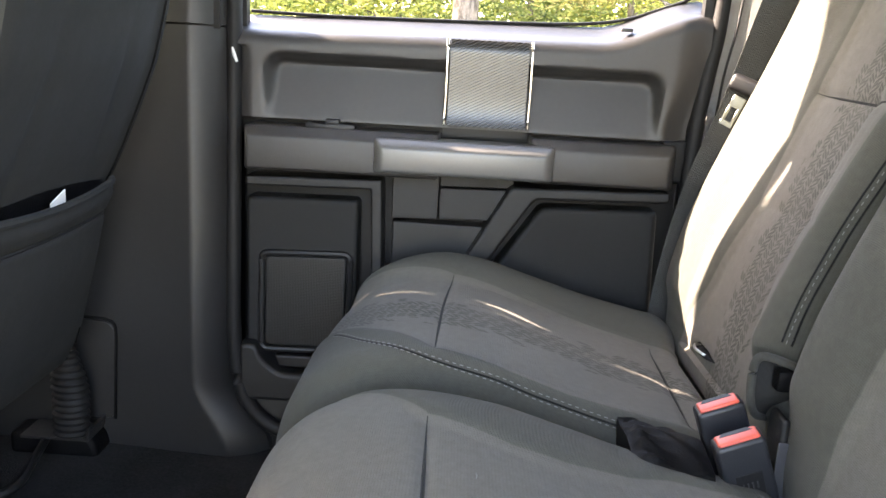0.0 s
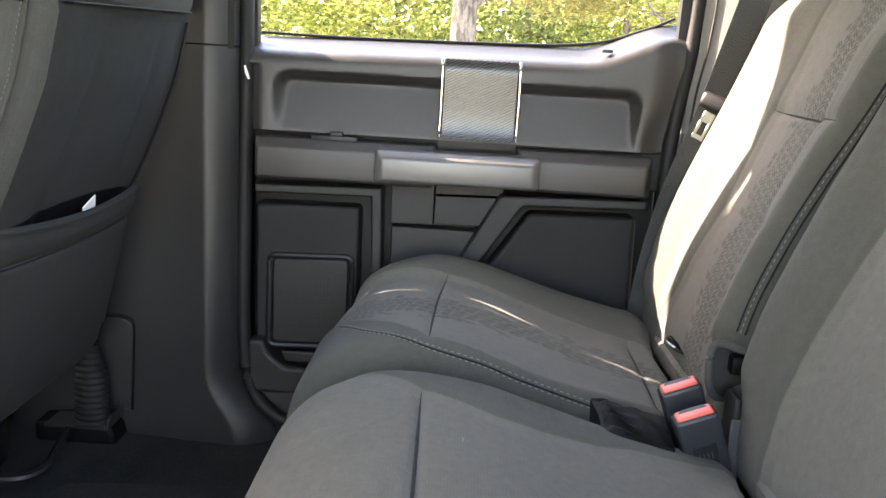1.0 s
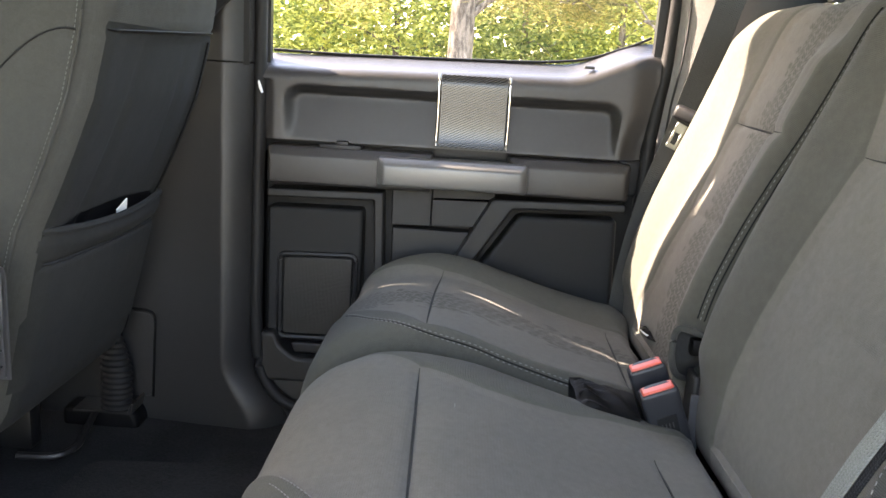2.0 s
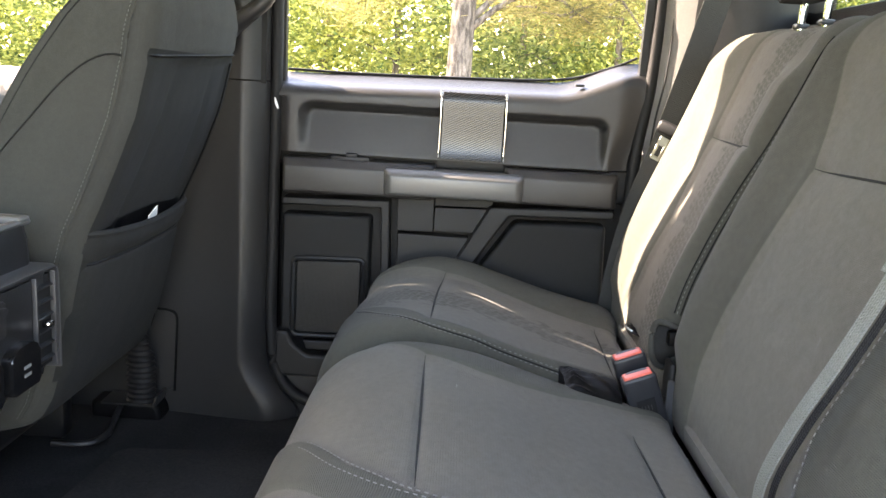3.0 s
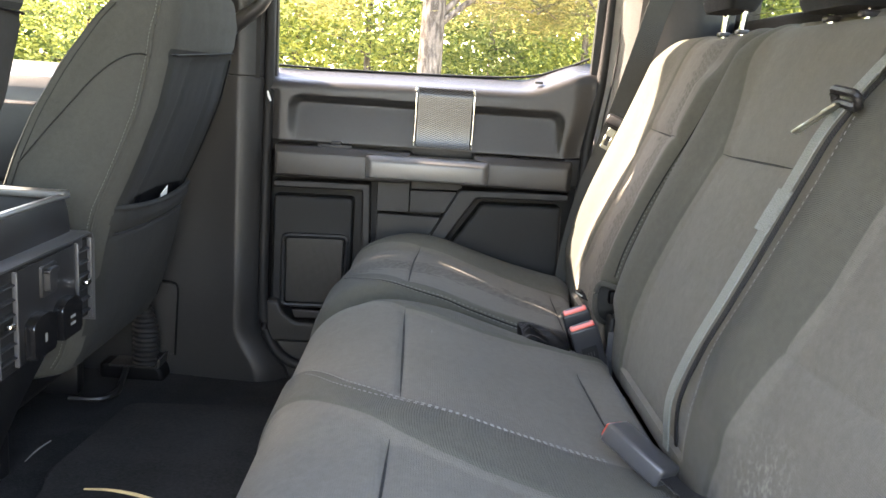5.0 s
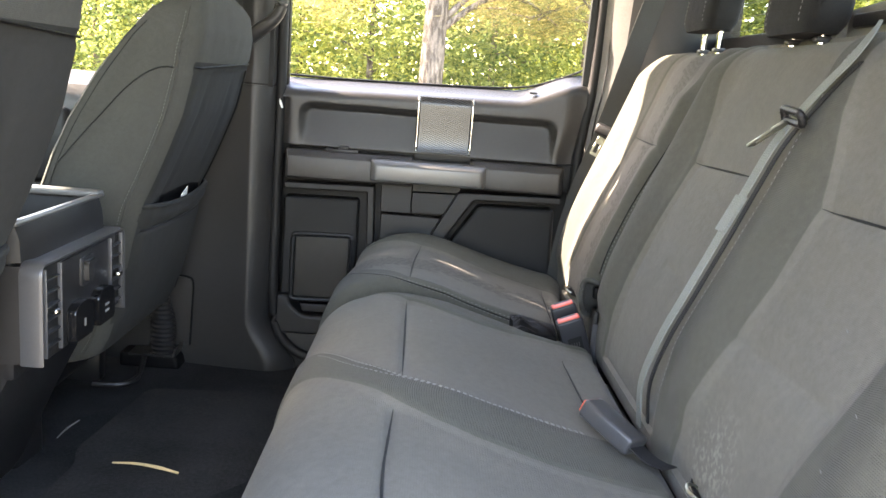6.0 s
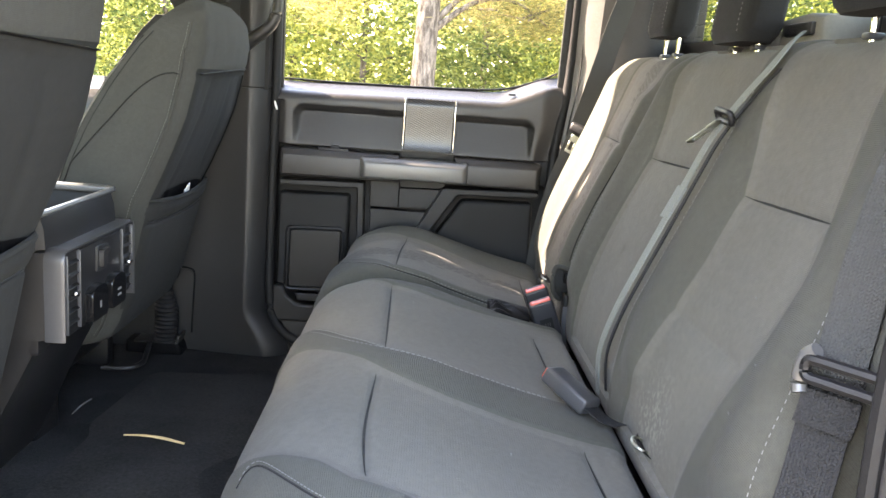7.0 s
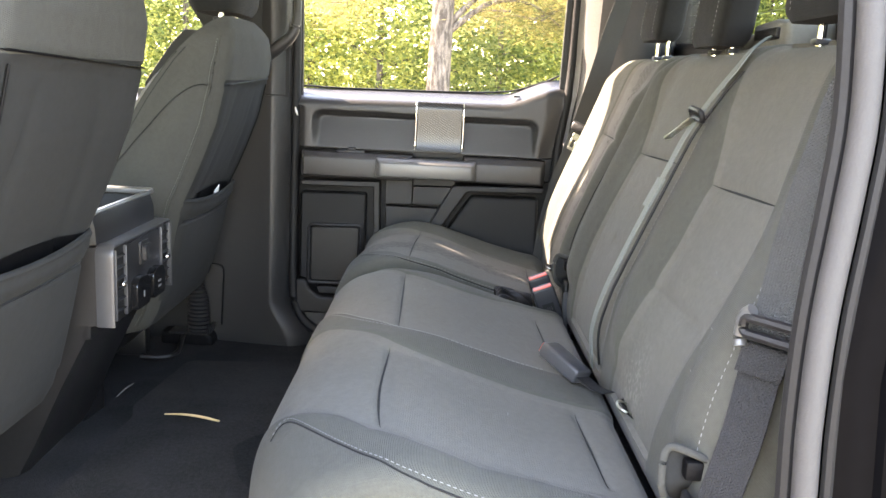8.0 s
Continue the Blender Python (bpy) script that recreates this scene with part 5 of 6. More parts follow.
bm = bmesh.new()
tip = Vector((0.411, 0.318, 1.322))
d = (tip - t0)
mm = Matrix.Translation(t0) @ d.to_track_quat("X", "Y").to_matrix().to_4x4()
box(bm, (0.008, -0.0025, -0.012), (d.length * 0.45, 0.0012, 0.012), 0.001, 1, mm)
box(bm, (d.length * 0.4, -0.0025, -0.009), (d.length + 0.004, 0.0012, -0.004), 0.001, 1, mm)
box(bm, (d.length * 0.4, -0.0025, 0.004), (d.length + 0.004, 0.0012, 0.009), 0.001, 1, mm)
box(bm, (d.length - 0.002, -0.0025, -0.009), (d.length + 0.006, 0.0012, 0.009), 0.001, 1, mm)
part("tongue", bm, STEEL, centre_belt, "worn steel latch tongue")
bm = bmesh.new()
ribbon(bm, [(0.404, 0.3140, 1.255), (0.394, 0.3145, 1.232), (0.3835, 0.315, 1.208)], [(-0.22, 1, 0.0)] * 3, 0.021, 0.004, step=0.004)
part("webbing_keeper", bm, WEB_LIGHT, centre_belt, "grey sewn webbing keeper")

near_belt = empty("seat_belt", (0.40, -0.19, 1.15), "dark webbing belt threaded through loop beside backrest", "seat belt", "rear belts")
path = [(0.560, -0.225, 1.62), (0.500, -0.205, 1.52), (0.452, -0.186, 1.43), (0.432, -0.180, 1.35), (0.414, -0.180, 1.26), (0.404, -0.186, 1.20), (0.394, -0.196, 1.155)]
bm = bmesh.new()
ribbon(bm, path, [(0.55, -0.80, 0.1)] * 7, 0.046, 0.0016)
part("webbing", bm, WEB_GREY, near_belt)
# same webbing below the loop, its shade put into a darker colour
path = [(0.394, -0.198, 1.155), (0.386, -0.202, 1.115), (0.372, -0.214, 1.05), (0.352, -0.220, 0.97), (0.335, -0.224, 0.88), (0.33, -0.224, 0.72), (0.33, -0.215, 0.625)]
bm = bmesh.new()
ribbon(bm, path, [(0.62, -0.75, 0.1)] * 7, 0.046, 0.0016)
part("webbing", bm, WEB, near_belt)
bm = bmesh.new()
ribbon(bm, [(0.388, -0.204, 1.142), (0.385, -0.207, 1.126), (0.382, -0.207, 1.112)], [(0.62, -0.75, 0.0)] * 3, 0.050, 0.003)
part("stitched_fold", bm, WEB, near_belt, "grey stitched fold of webbing")
bm = bmesh.new()
mg = Matrix.Translation((0.388, -0.222, 1.163)) @ pose(0, 0, 0, 0, 0, -52)
tube(bm, [mg @ Vector(v) for v in rounded([(-0.036, 0.003), (0.036, 0.003), (0.036, 0.020), (-0.036, 0.020)], 0.007) for v in [(v[0], 0.0, v[1] - 0.012)]], 0.0052, n=8, closed=True)
part("loop", bm, BLACK, near_belt, "dark metal guide loop")
bm = bmesh.new()
tube(bm, [mg @ Vector(v) for v in ((-0.030, 0.004, 0.016), (-0.040, 0.006, 0.006), (-0.043, 0.008, -0.016), (-0.040, 0.006, -0.026))], 0.0068, n=10, step=0.004)
part("loop_end", bm, SILVER, near_belt, "bright worn loop end")

far_belt = empty("seat_belt", (0.42, 1.24, 1.28), "dark webbing belt hanging down the rear pillar", "seat belt", "rear belts")
bm = bmesh.new()
ribbon(bm, [(0.545, 1.222, 1.72), (0.500, 1.246, 1.58), (0.470, 1.260, 1.45), (0.440, 1.262, 1.33), (0.418, 1.258, 1.25), (0.385, 1.262, 1.14), (0.36, 1.27, 1.00), (0.345, 1.275, 0.80), (0.34, 1.28, 0.63)], [(0.96, -0.05, 0.25)] * 4 + [(0.9, -0.3, 0.2)] * 5, 0.056, 0.0016)
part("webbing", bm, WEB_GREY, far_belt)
bm = bmesh.new()
box(bm, (-0.030, -0.010, -0.012), (0.030, 0.010, 0.014), 0.008, 3, Matrix.Translation((0.428, 1.248, 1.278)) @ pose(0, 0, 0, 0, 20, -30))
part("tongue_grip", bm, BLACK, far_belt, "dark moulded tongue grip")
bm = bmesh.new()
hang = Matrix.Translation((0.420, 1.246, 1.272)) @ pose(0, 0, 0, 0, 22, -30)
for lo, hi in (((-0.010, -0.0015, -0.026), (0.010, 0.0015, -0.008)), ((-0.010, -0.0015, -0.050), (-0.005, 0.0015, -0.024)), ((0.005, -0.0015, -0.050), (0.010, 0.0015, -0.024)), ((-0.010, -0.0015, -0.056), (0.010, 0.0015, -0.048))):
    box(bm, lo, hi, 0.001, 1, hang)
part("tongue", bm, STEEL, far_belt, "bright steel latch tongue")

# added out of view, extra wide, to keep sun off the rear cushion
shade_belt = empty("seat_belt", (-0.47, 1.235, 1.30), "unseen dark belt added beside the front seat to block sun", "seat belt")
bm = bmesh.new()
ribbon(bm, [(-0.480, 1.252, 1.78), (-0.478, 1.240, 1.62), (-0.478, 1.228, 1.45), (-0.482, 1.222, 1.32), (-0.500, 1.216, 1.265), (-0.56, 1.212, 1.215), (-0.66, 1.212, 1.17)], [(1, 0, 0.1)] * 4 + [(0.8, 0, 0.5), (0.5, 0, 0.9), (0.3, 0, 1)], 0.070, 0.0016)
part("webbing", bm, WEB, shade_belt)

# child-seat wire loops in the gap
for yc, xx, zz, big in ((0.155, 0.345, 0.925, 0.45), (1.035, 0.3445, 0.936, 1.0)):
    loop = empty("anchor_loop", (xx, yc, zz - 0.02), "small steel anchor loop in a dark slot at the backrest foot", "anchor loop", "anchor loops")
    # no hole is cut: a flattened black rod gives the slot's shade
    bm = bmesh.new()
    tube(bm, [(xx + 0.004, yc - 0.036, zz - 0.004), (xx, yc - 0.020, zz - 0.003), (xx - 0.001, yc, zz - 0.002), (xx, yc + 0.020, zz - 0.001), (xx + 0.004, yc + 0.034, zz)], [q * big for q in (0.001, 0.0055, 0.0075, 0.006, 0.001)], n=10, step=0.004, squash=0.6)
    part("slot", bm, GUSSET_AND_SHADE, loop, "black rod for the shade in the cloth slot")
    bm = bmesh.new()
    tube(bm, [(xx + 0.014, yc - 0.016, zz - 0.010), (xx - 0.006, yc - 0.016, zz), (xx - 0.013, yc - 0.002, zz + 0.003), (xx - 0.006, yc + 0.014, zz + 0.003), (xx + 0.014, yc + 0.016, zz - 0.006)], 0.0019, n=8, step=0.004)
    part("wire", bm, STEEL, loop, "bright steel wire")

# bits of lint on the near backrest and cushion
for pad, c, y in ((rest60, 1.062, -0.060), (rest60, 1.118, -0.072), (rest60, 1.17, 0.02), (cush60, 0.16, 0.06), (cush60, 0.03, 0.58)):
    q = pad.at(c, y, 0.0012)[0]
    bm = bmesh.new()
    tube(bm, [q - Vector((0.0, 0.0022, 0.0008)), q + Vector((0.0006, 0, 0.0006)), q + Vector((0.0, 0.0018, 0.0014))], [0.0003, 0.0006, 0.0002], n=5)
    tagged(part("lint", bm, THREAD), "tiny white speck of lint on seat cloth", "lint", "specks of lint")


# ---- front seats ----
REAR_LINE = [(0.786, -0.640), (0.794, -0.606), (0.810, -0.584), (0.84, -0.567), (0.88, -0.555), (0.94, -0.541), (1.04, -0.519), (1.10, -0.503), (1.15, -0.480), (1.20, -0.459), (1.27, -0.432), (1.35, -0.413), (1.42, -0.403), (1.47, -0.407), (1.50, -0.428)]
FRONT_LINE = [(0.786, -0.775), (0.86, -0.76), (1.04, -0.715), (1.18, -0.664), (1.25, -0.632), (1.33, -0.585), (1.40, -0.535), (1.46, -0.482), (1.50, -0.450)]


def at(table, z):
    return float(np.interp(z, [q[0] for q in table], [q[1] for q in table]))


def front_seat(yc, out, label, raised=0.0):
    """A front bucket seat seen from behind; out: +1 where the door side is +y."""
    ob = empty("front_seat", (-0.80, yc, 0.61), label, "car seat", "front seats")
    rings = []
    zs = [0.786, 0.790, 0.795, 0.802, 0.810] + list(np.linspace(0.818, 1.44, 92)) + [1.455, 1.468, 1.478, 1.487, 1.494, 1.499, 1.502]
    n = 24

    def swell(u, z):
        d = 0.0
        if z > 1.02:
            d -= 0.010 * ease((1.360 + 0.008 * u * out - z) / 0.012) * ease((0.90 - u * out) / 0.10) * ease((0.95 + u * out) / 0.8)
            d -= 0.006 * math.exp(-((u * out - 0.55 + 0.35 * (z - 1.1)) / 0.05) ** 2) * ease((1.36 - z) / 0.1) * ease((z - 1.12) / 0.05)
            d -= 0.005 * math.exp(-((u * out + 0.45 - 0.5 * (z - 1.1)) / 0.06) ** 2) * ease((1.36 - z) / 0.1)
        d -= 0.004 * math.exp(-((z - 1.362 - 0.008 * u * out) / 0.005) ** 2)
        return d

    for z in zs:
        t = max(0.0, (z - 1.40) / 0.102)
        w = (0.228 - 0.012 * ease((1.25 - z) / 0.5)) * math.sqrt(max(0.02, 1 - t ** 3 * 0.75))
        xr, xf = at(REAR_LINE, z), at(FRONT_LINE, z)
        r = min(0.045, (xr - xf) * 0.45)
        ring = []
        for j in range(41):
            u = -1 + 2 * j / 40
            e = max(0.0, (abs(u) * w - (w - r)) / r)
            x = xr - r * (1 - math.sqrt(max(0, 1 - min(1, e) ** 2))) + swell(u, z)
            ring.append(Vector((x, yc + u * w, z)))
        for k in (0.33, 0.66):
            ring.append(Vector((xr - r + (xf - xr + r) * k, yc + w * (1.0 + 0.02 * k), z)))
        for j in range(21):
            u = 1 - 2 * j / 20
            ring.append(Vector((xf - 0.055 * (1 - abs(u) ** 2.2) * ease((1.45 - z) / 0.1) + 0.004, yc + u * w * 1.02, z)))
        for k in (0.66, 0.33):
            ring.append(Vector((xr - r + (xf - xr + r) * k, yc - w * (1.0 + 0.02 * k), z)))
        rings.append(ring)
    # the rear face and the rest of the shell are sewn from two cloths
    bm = bmesh.new()
    knee = min(range(len(zs)), key=lambda i: abs(zs[i] - 1.366))
    sheet(bm, [[r[j] for j in range(2, 39)] for r in rings[:knee + 1]])
    rear = part("seat_back_panel", bm, FRONT_BACK, ob, "dark stretched fabric seat back with pocket")
    bm = bmesh.new()
    rows = sheet(bm, [[r[j % len(r)] for j in range(38, len(r) + 3)] for r in rings])
    upper_rows = sheet(bm, [[r[j] for j in range(2, 39)] for r in rings[knee:]])
    cap(bm, upper_rows[-1] + rows[-1][1:-1])
    bmesh.ops.remove_doubles(bm, verts=bm.verts, dist=1e-5)
    shell = part("backrest", bm, FRONT_CLOTH, ob, "charcoal woven cloth backrest")
    for s in (-1, 1):
        bm = bmesh.new()
        line = []
        for z in np.linspace(0.81, 1.47, 430):
            t = max(0.0, (z - 1.40) / 0.102)
            w = (0.228 - 0.012 * ease((1.25 - z) / 0.5)) * math.sqrt(max(0.02, 1 - t ** 3 * 0.75))
            d = 0.030 - 0.010 * ease((z - 1.38) / 0.09)
            line.append(Vector((at(REAR_LINE, z) - d, yc + s * (w - 0.045 * (1 - math.sqrt(1 - (1 - d / 0.045) ** 2)) + 0.0004), z)))
        seam_cord(bm, line[::4] + line[-1:], 0.0018)
        part("piping", bm, FRONT_CLOTH, shell)
        bm = bmesh.new()
        stitches(bm, [p + Vector((-0.006, s * 0.001, 0)) for p in line for _ in (0,)], [Vector((0, s, 0))] * len(line), 0.0036, 0.0022, 0.00034)
        part("stitching", bm, THREAD, shell, "pale contrast stitching")["kind"] = "stuff"
        bm = bmesh.new()
        line = []
        for k in np.linspace(0, 1, 60):
            z = 1.352 - 0.205 * k ** 1.7 + 0.018 * math.sin(k * 3.14)
            x = at(REAR_LINE, z) - 0.034 - 0.155 * k
            x = max(x, at(FRONT_LINE, z) + 0.004)
            wide = 0.228 - 0.012 * ease((1.25 - z) / 0.5)
            rim = at(REAR_LINE, z) - 0.045
            k2 = max(0.0, min(1.0, (x - rim) / (at(FRONT_LINE, z) - rim)))
            line.append(Vector((x, yc + s * (wide * (1 + 0.02 * k2) + 0.0003), z)))
        seam_cord(bm, line, 0.0016)
        part("side_seam", bm, RUBBER, shell)
        bm = bmesh.new()
        seam_cord(bm, [Vector((at(FRONT_LINE, z) + 0.016, yc + s * 0.2315, z)) for z in np.linspace(0.9, 1.45, 80)], 0.0012)
        part("side_seam", bm, RUBBER, shell)
        bm = bmesh.new()
        seam_cord(bm, [Vector((at(FRONT_LINE, z) + 0.006, yc + s * 0.231, z)) for z in np.linspace(0.9, 1.44, 80)], 0.0016)
        part("piping", bm, CLOTH_DARK, shell)
    bm = bmesh.new()
    line = []
    for u in np.linspace(-0.90, 0.90, 60):
        e = max(0.0, (abs(u) * 0.228 - 0.183) / 0.045)
        line.append(Vector((at(REAR_LINE, 1.371) - 0.045 * (1 - math.sqrt(max(0, 1 - min(1, e) ** 2))) - 0.001, yc + u * 0.228, 1.362 + 0.008 * u * out)))
    tube(bm, line, [0.0006] + [0.0017] * 58 + [0.0006], n=6)
    part("cross_seam", bm, GUSSET_AND_SHADE, shell)
    # mouth of the pocket
    def rear_x(u, z):
        e = max(0.0, (abs(u) * 0.22 - 0.175) / 0.045)
        return at(REAR_LINE, z) - 0.045 * (1 - math.sqrt(max(0, 1 - min(1, e) ** 2))) + swell(u, z)

    def pocket_point(u, z, lift=0.0):
        """The slack cloth of the pocket, held at its sides and foot."""
        bulge = 0.013 * (1 - abs(u / 0.93) ** 2) * ease((z - 0.86) / 0.15)
        bulge += 0.004 * math.exp(-((z - 1.078) / 0.014) ** 2) - 0.005 * math.exp(-((z - 1.050) / 0.005) ** 2)
        sag = -0.010 * (1 - (u / 0.93) ** 2) * ease((z - 1.04) / 0.05)
        return Vector((rear_x(u, min(z, 1.019)) + at(REAR_LINE, z) - at(REAR_LINE, min(z, 1.019)) + 0.003 + bulge + lift - 0.003 * ease((abs(u) - 0.80) / 0.13), yc + 0.22 * u, z + sag))

    us = np.linspace(-0.93, 0.93, 60)
    bm = bmesh.new()
    sheet(bm, [[pocket_point(u, z) for z in np.linspace(0.87, 1.098, 70)] for u in us])
    pocket = part("pocket", bm, FRONT_BACK, rear, "slack map pocket cloth")
    # black lens on the seat back stands for shade in the pocket mouth
    bm = bmesh.new()
    sheet(bm, [[Vector((rear_x(u, z) + 0.0015, yc + 0.22 * u, z)) for z in np.linspace(1.03, 1.098 + 0.010 * (1 - (u / 0.80) ** 2), 10)] for u in us if abs(u) < 0.8])
    part("pocket_shade", bm, GUSSET_AND_SHADE, pocket, "black strip for the shade inside the pocket")
    bm = bmesh.new()
    tube(bm, [pocket_point(u, 1.098, -0.002) for u in us], [0.002] + [0.0056] * 6 + [0.0056] * 46 + [0.0056] * 6 + [0.002], n=8)
    part("pocket_hem", bm, FRONT_BACK, pocket)
    bm = bmesh.new()
    tube(bm, [pocket_point(u, 1.050, 0.0) for u in us], 0.0026, n=6)
    part("pocket_seam", bm, RUBBER, pocket)
    for s in (0.86 * out,):
        bm = bmesh.new()
        seam_cord(bm, [Vector((rear_x(s, z) + (0.0015 if z > 1.10 else 0.0), yc + 0.22 * s, z)) for z in np.linspace(0.84, 1.36, 90)], 0.0018)
        part("panel_seam", bm, GUSSET_AND_SHADE, rear)
    # cushion
    bm = bmesh.new()
    box(bm, (-1.22, yc - 0.232, 0.80), (-0.66, yc + 0.232, 1.00), 0.05, 5)
    part("cushion", bm, FRONT_CLOTH, ob, "charcoal woven cloth seat cushion")
    bm = bmesh.new()
    box(bm, (-1.15, yc - 0.20, 0.70), (-0.70, yc + 0.20, 0.81), 0.02, 3)
    part("seat_frame", bm, CONSOLE, ob)
    for s in (-1, 1):
        bm = bmesh.new()
        box(bm, (-1.15, yc + s * 0.17 - 0.02, 0.604 - raised), (-0.73, yc + s * 0.17 + 0.02, 0.70), 0.008, 2)
        part("seat_rail", bm, CONSOLE, ob, "black steel seat rail")
    bm = bmesh.new()
    tube(bm, [(-0.665, yc + out * 0.27, 0.636), (-0.64, yc + out * 0.17, 0.640), (-0.635, yc + out * 0.12, 0.632), (-0.66, yc + out * 0.09, 0.628), (-0.72, yc + out * 0.08, 0.63)], 0.007, n=8, step=0.008)
    part("rail_cover_edge", bm, CONSOLE, ob)
    # headrest
    bm = bmesh.new()
    ringsh = []
    for k in range(15):
        t = k / 14
        z = 1.512 + 0.20 * t
        sh = 0.82 + 0.18 * min(1.0, (t / 0.15) ** 0.5 if t < 0.15 else 1, ((1 - t) / 0.2) ** 0.5 if t > 0.8 else 1)
        ringsh.append([Vector((-0.475 + 0.012 * t + 0.062 * sh * math.copysign(abs(math.cos(a)) ** 0.5, math.cos(a)), yc + 0.135 * sh * math.copysign(abs(math.sin(a)) ** 0.5, math.sin(a)), z)) for a in [2 * math.pi * j / 28 for j in range(28)]])
    rows = sheet(bm, ringsh, close_v=True)
    cap(bm, rows[0][::-1])
    cap(bm, rows[-1])
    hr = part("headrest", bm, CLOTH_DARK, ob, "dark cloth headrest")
    for dy in (-0.065, 0.065):
        bm = bmesh.new()
        tube(bm, [(-0.464, yc + dy, 1.48), (-0.464, yc + dy, 1.55)], 0.0065, n=10)
        part("post", bm, CHROME, hr, "chrome post")
        bm = bmesh.new()
        box(bm, (-0.480, yc + dy - 0.012, 1.490), (-0.448, yc + dy + 0.012, 1.502), 0.004)
        part("post_collar", bm, BLACK, hr)
    ob.location.z += raised
    return ob


front_seat(0.975, 1, "charcoal cloth front seat with a map pocket behind")
front_seat(0.085, -1, "charcoal cloth front seat beside the open doorway", 0.028)

# ribbed boot beside the rail of the far front seat
bm = bmesh.new()
rings = []
for k in range(91):
    t = k / 90
    z = 0.646 + 0.150 * t
    r = (1.0 - 0.30 * ease((t - 0.55) / 0.45)) * (1.0 + 0.085 * math.sin(t * 2 * math.pi * 13))
    rings.append([Vector((-0.622 + 0.004 * t - 0.020 * max(0.0, t - 0.5) + 0.029 * r * math.cos(a), 1.243 + 0.022 * r * math.sin(a), z)) for a in [2 * math.pi * j / 18 for j in range(18)]])
rows = sheet(bm, rings, close_v=True)
cap(bm, rows[0][::-1])
cap(bm, rows[-1])
tagged(part("ribbed_boot", bm, RUBBER), "black ribbed rubber boot on the floor by the seat", "rubber boot")
mount = empty("boot_bracket", (-0.62, 1.24, 0.60), "dark bracket under the ribbed boot", "bracket")
bm = bmesh.new()
prism(bm, [(-0.73, 0.600), (-0.578, 0.600), (-0.582, 0.626), (-0.590, 0.638), (-0.604, 0.642), (-0.73, 0.642)], 1.240, 1.290, 0.010, 4, r=0.012)
part("foot", bm, GUSSET_AND_SHADE, mount)
bm = bmesh.new()
prism(bm, [(-0.70, 0.6465), (-0.592, 0.6465), (-0.586, 0.664), (-0.581, 0.664), (-0.5855, 0.6415), (-0.70, 0.6415)], 1.222, 1.284, 0.0015, 2)
part("plate", bm, PILLAR, mount, "dark grey mounting plate")

# paper in the seat pocket
bm = bmesh.new()
box(bm, (-0.001, -0.017, -0.020), (0.001, 0.017, 0.010), 0.0003, 1, Matrix.Translation((-0.500, 0.995, 1.092)) @ pose(0, 0, 0, 24, 14, 0))
tagged(part("paper_slip", bm, WHITE), "small white paper slip in the seat pocket", "paper")

# dry stalk on the mat
bm = bmesh.new()
tube(bm, [(-0.512, 0.634, 0.660), (-0.470, 0.630, 0.663), (-0.43, 0.621, 0.6635), (-0.389, 0.610, 0.661)], [0.0022, 0.0034, 0.0042, 0.003], n=6, step=0.01, squash=0.6)
tagged(part("dry_stalk", bm, STRAW), "pale dry straw stalk lying on the floor mat", "stalk")

# ---- centre console ----
console = empty("centre_console", (-0.75, YC, 0.61), "black plastic centre console with vents and power sockets", "console")
bm = bmesh.new()


def console_ring(z, x_rear, half):
    c = 0.03
    return [Vector((x, y, z)) for x, y in ((x_rear - c, YC - half), (x_rear - c * 0.3, YC - half + c * 0.3), (x_rear, YC - half + c), (x_rear, YC + half - c), (x_rear - c * 0.3, YC + half - c * 0.3), (x_rear - c, YC + half), (-1.25, YC + half), (-1.25, YC - half))]


rows = sheet(bm, [console_ring(z, x, h) for z, x, h in ((0.61, -0.700, 0.150), (0.70, -0.655, 0.146), (0.80, -0.610, 0.142), (0.90, -0.560, 0.14), (0.938, -0.542, 0.14))], close_v=True)
cap(bm, rows[-1])
part("lower_body", bm, CONSOLE, console)
bm = bmesh.new()
box(bm, (-1.24, YC + 0.10, 0.61), (-0.68, YC + 0.216, 1.03), 0.015, 3)
part("side_panel", bm, CONSOLE, console)
bm = bmesh.new()
rows = sheet(bm, [console_ring(z, x, h) for z, x, h in ((0.934, -0.516, 0.150), (1.075, -0.512, 0.152))], close_v=True)
cap(bm, rows[0][::-1])
cap(bm, rows[-1])
body = part("rear_housing", bm, CONSOLE, console, "black rear housing")
bm = bmesh.new()
box(bm, (-1.24, YC - 0.135, 0.90), (-0.555, YC + 0.135, 1.04), 0.01)
part("core", bm, BLACK, console)
bm = bmesh.new()
box(bm, (-1.24, YC - 0.144, 1.03), (-0.56, YC - 0.136, 1.13), 0.002)
box(bm, (-1.24, YC + 0.136, 1.03), (-0.56, YC + 0.144, 1.13), 0.002)
box(bm, (-0.562, YC - 0.144, 1.03), (-0.552, YC + 0.144, 1.13), 0.002)
part("tray_wall", bm, BLACK, console)
bm = bmesh.new()
rows = sheet(bm, [console_ring(z, x, h) for z, x, h in ((1.078, -0.530, 0.150), (1.11, -0.532, 0.150), (1.131, -0.538, 0.150))], close_v=True)
part("upper_body", bm, CONSOLE, console, "black upper body")
# tray with a raised rim
bm = bmesh.new()
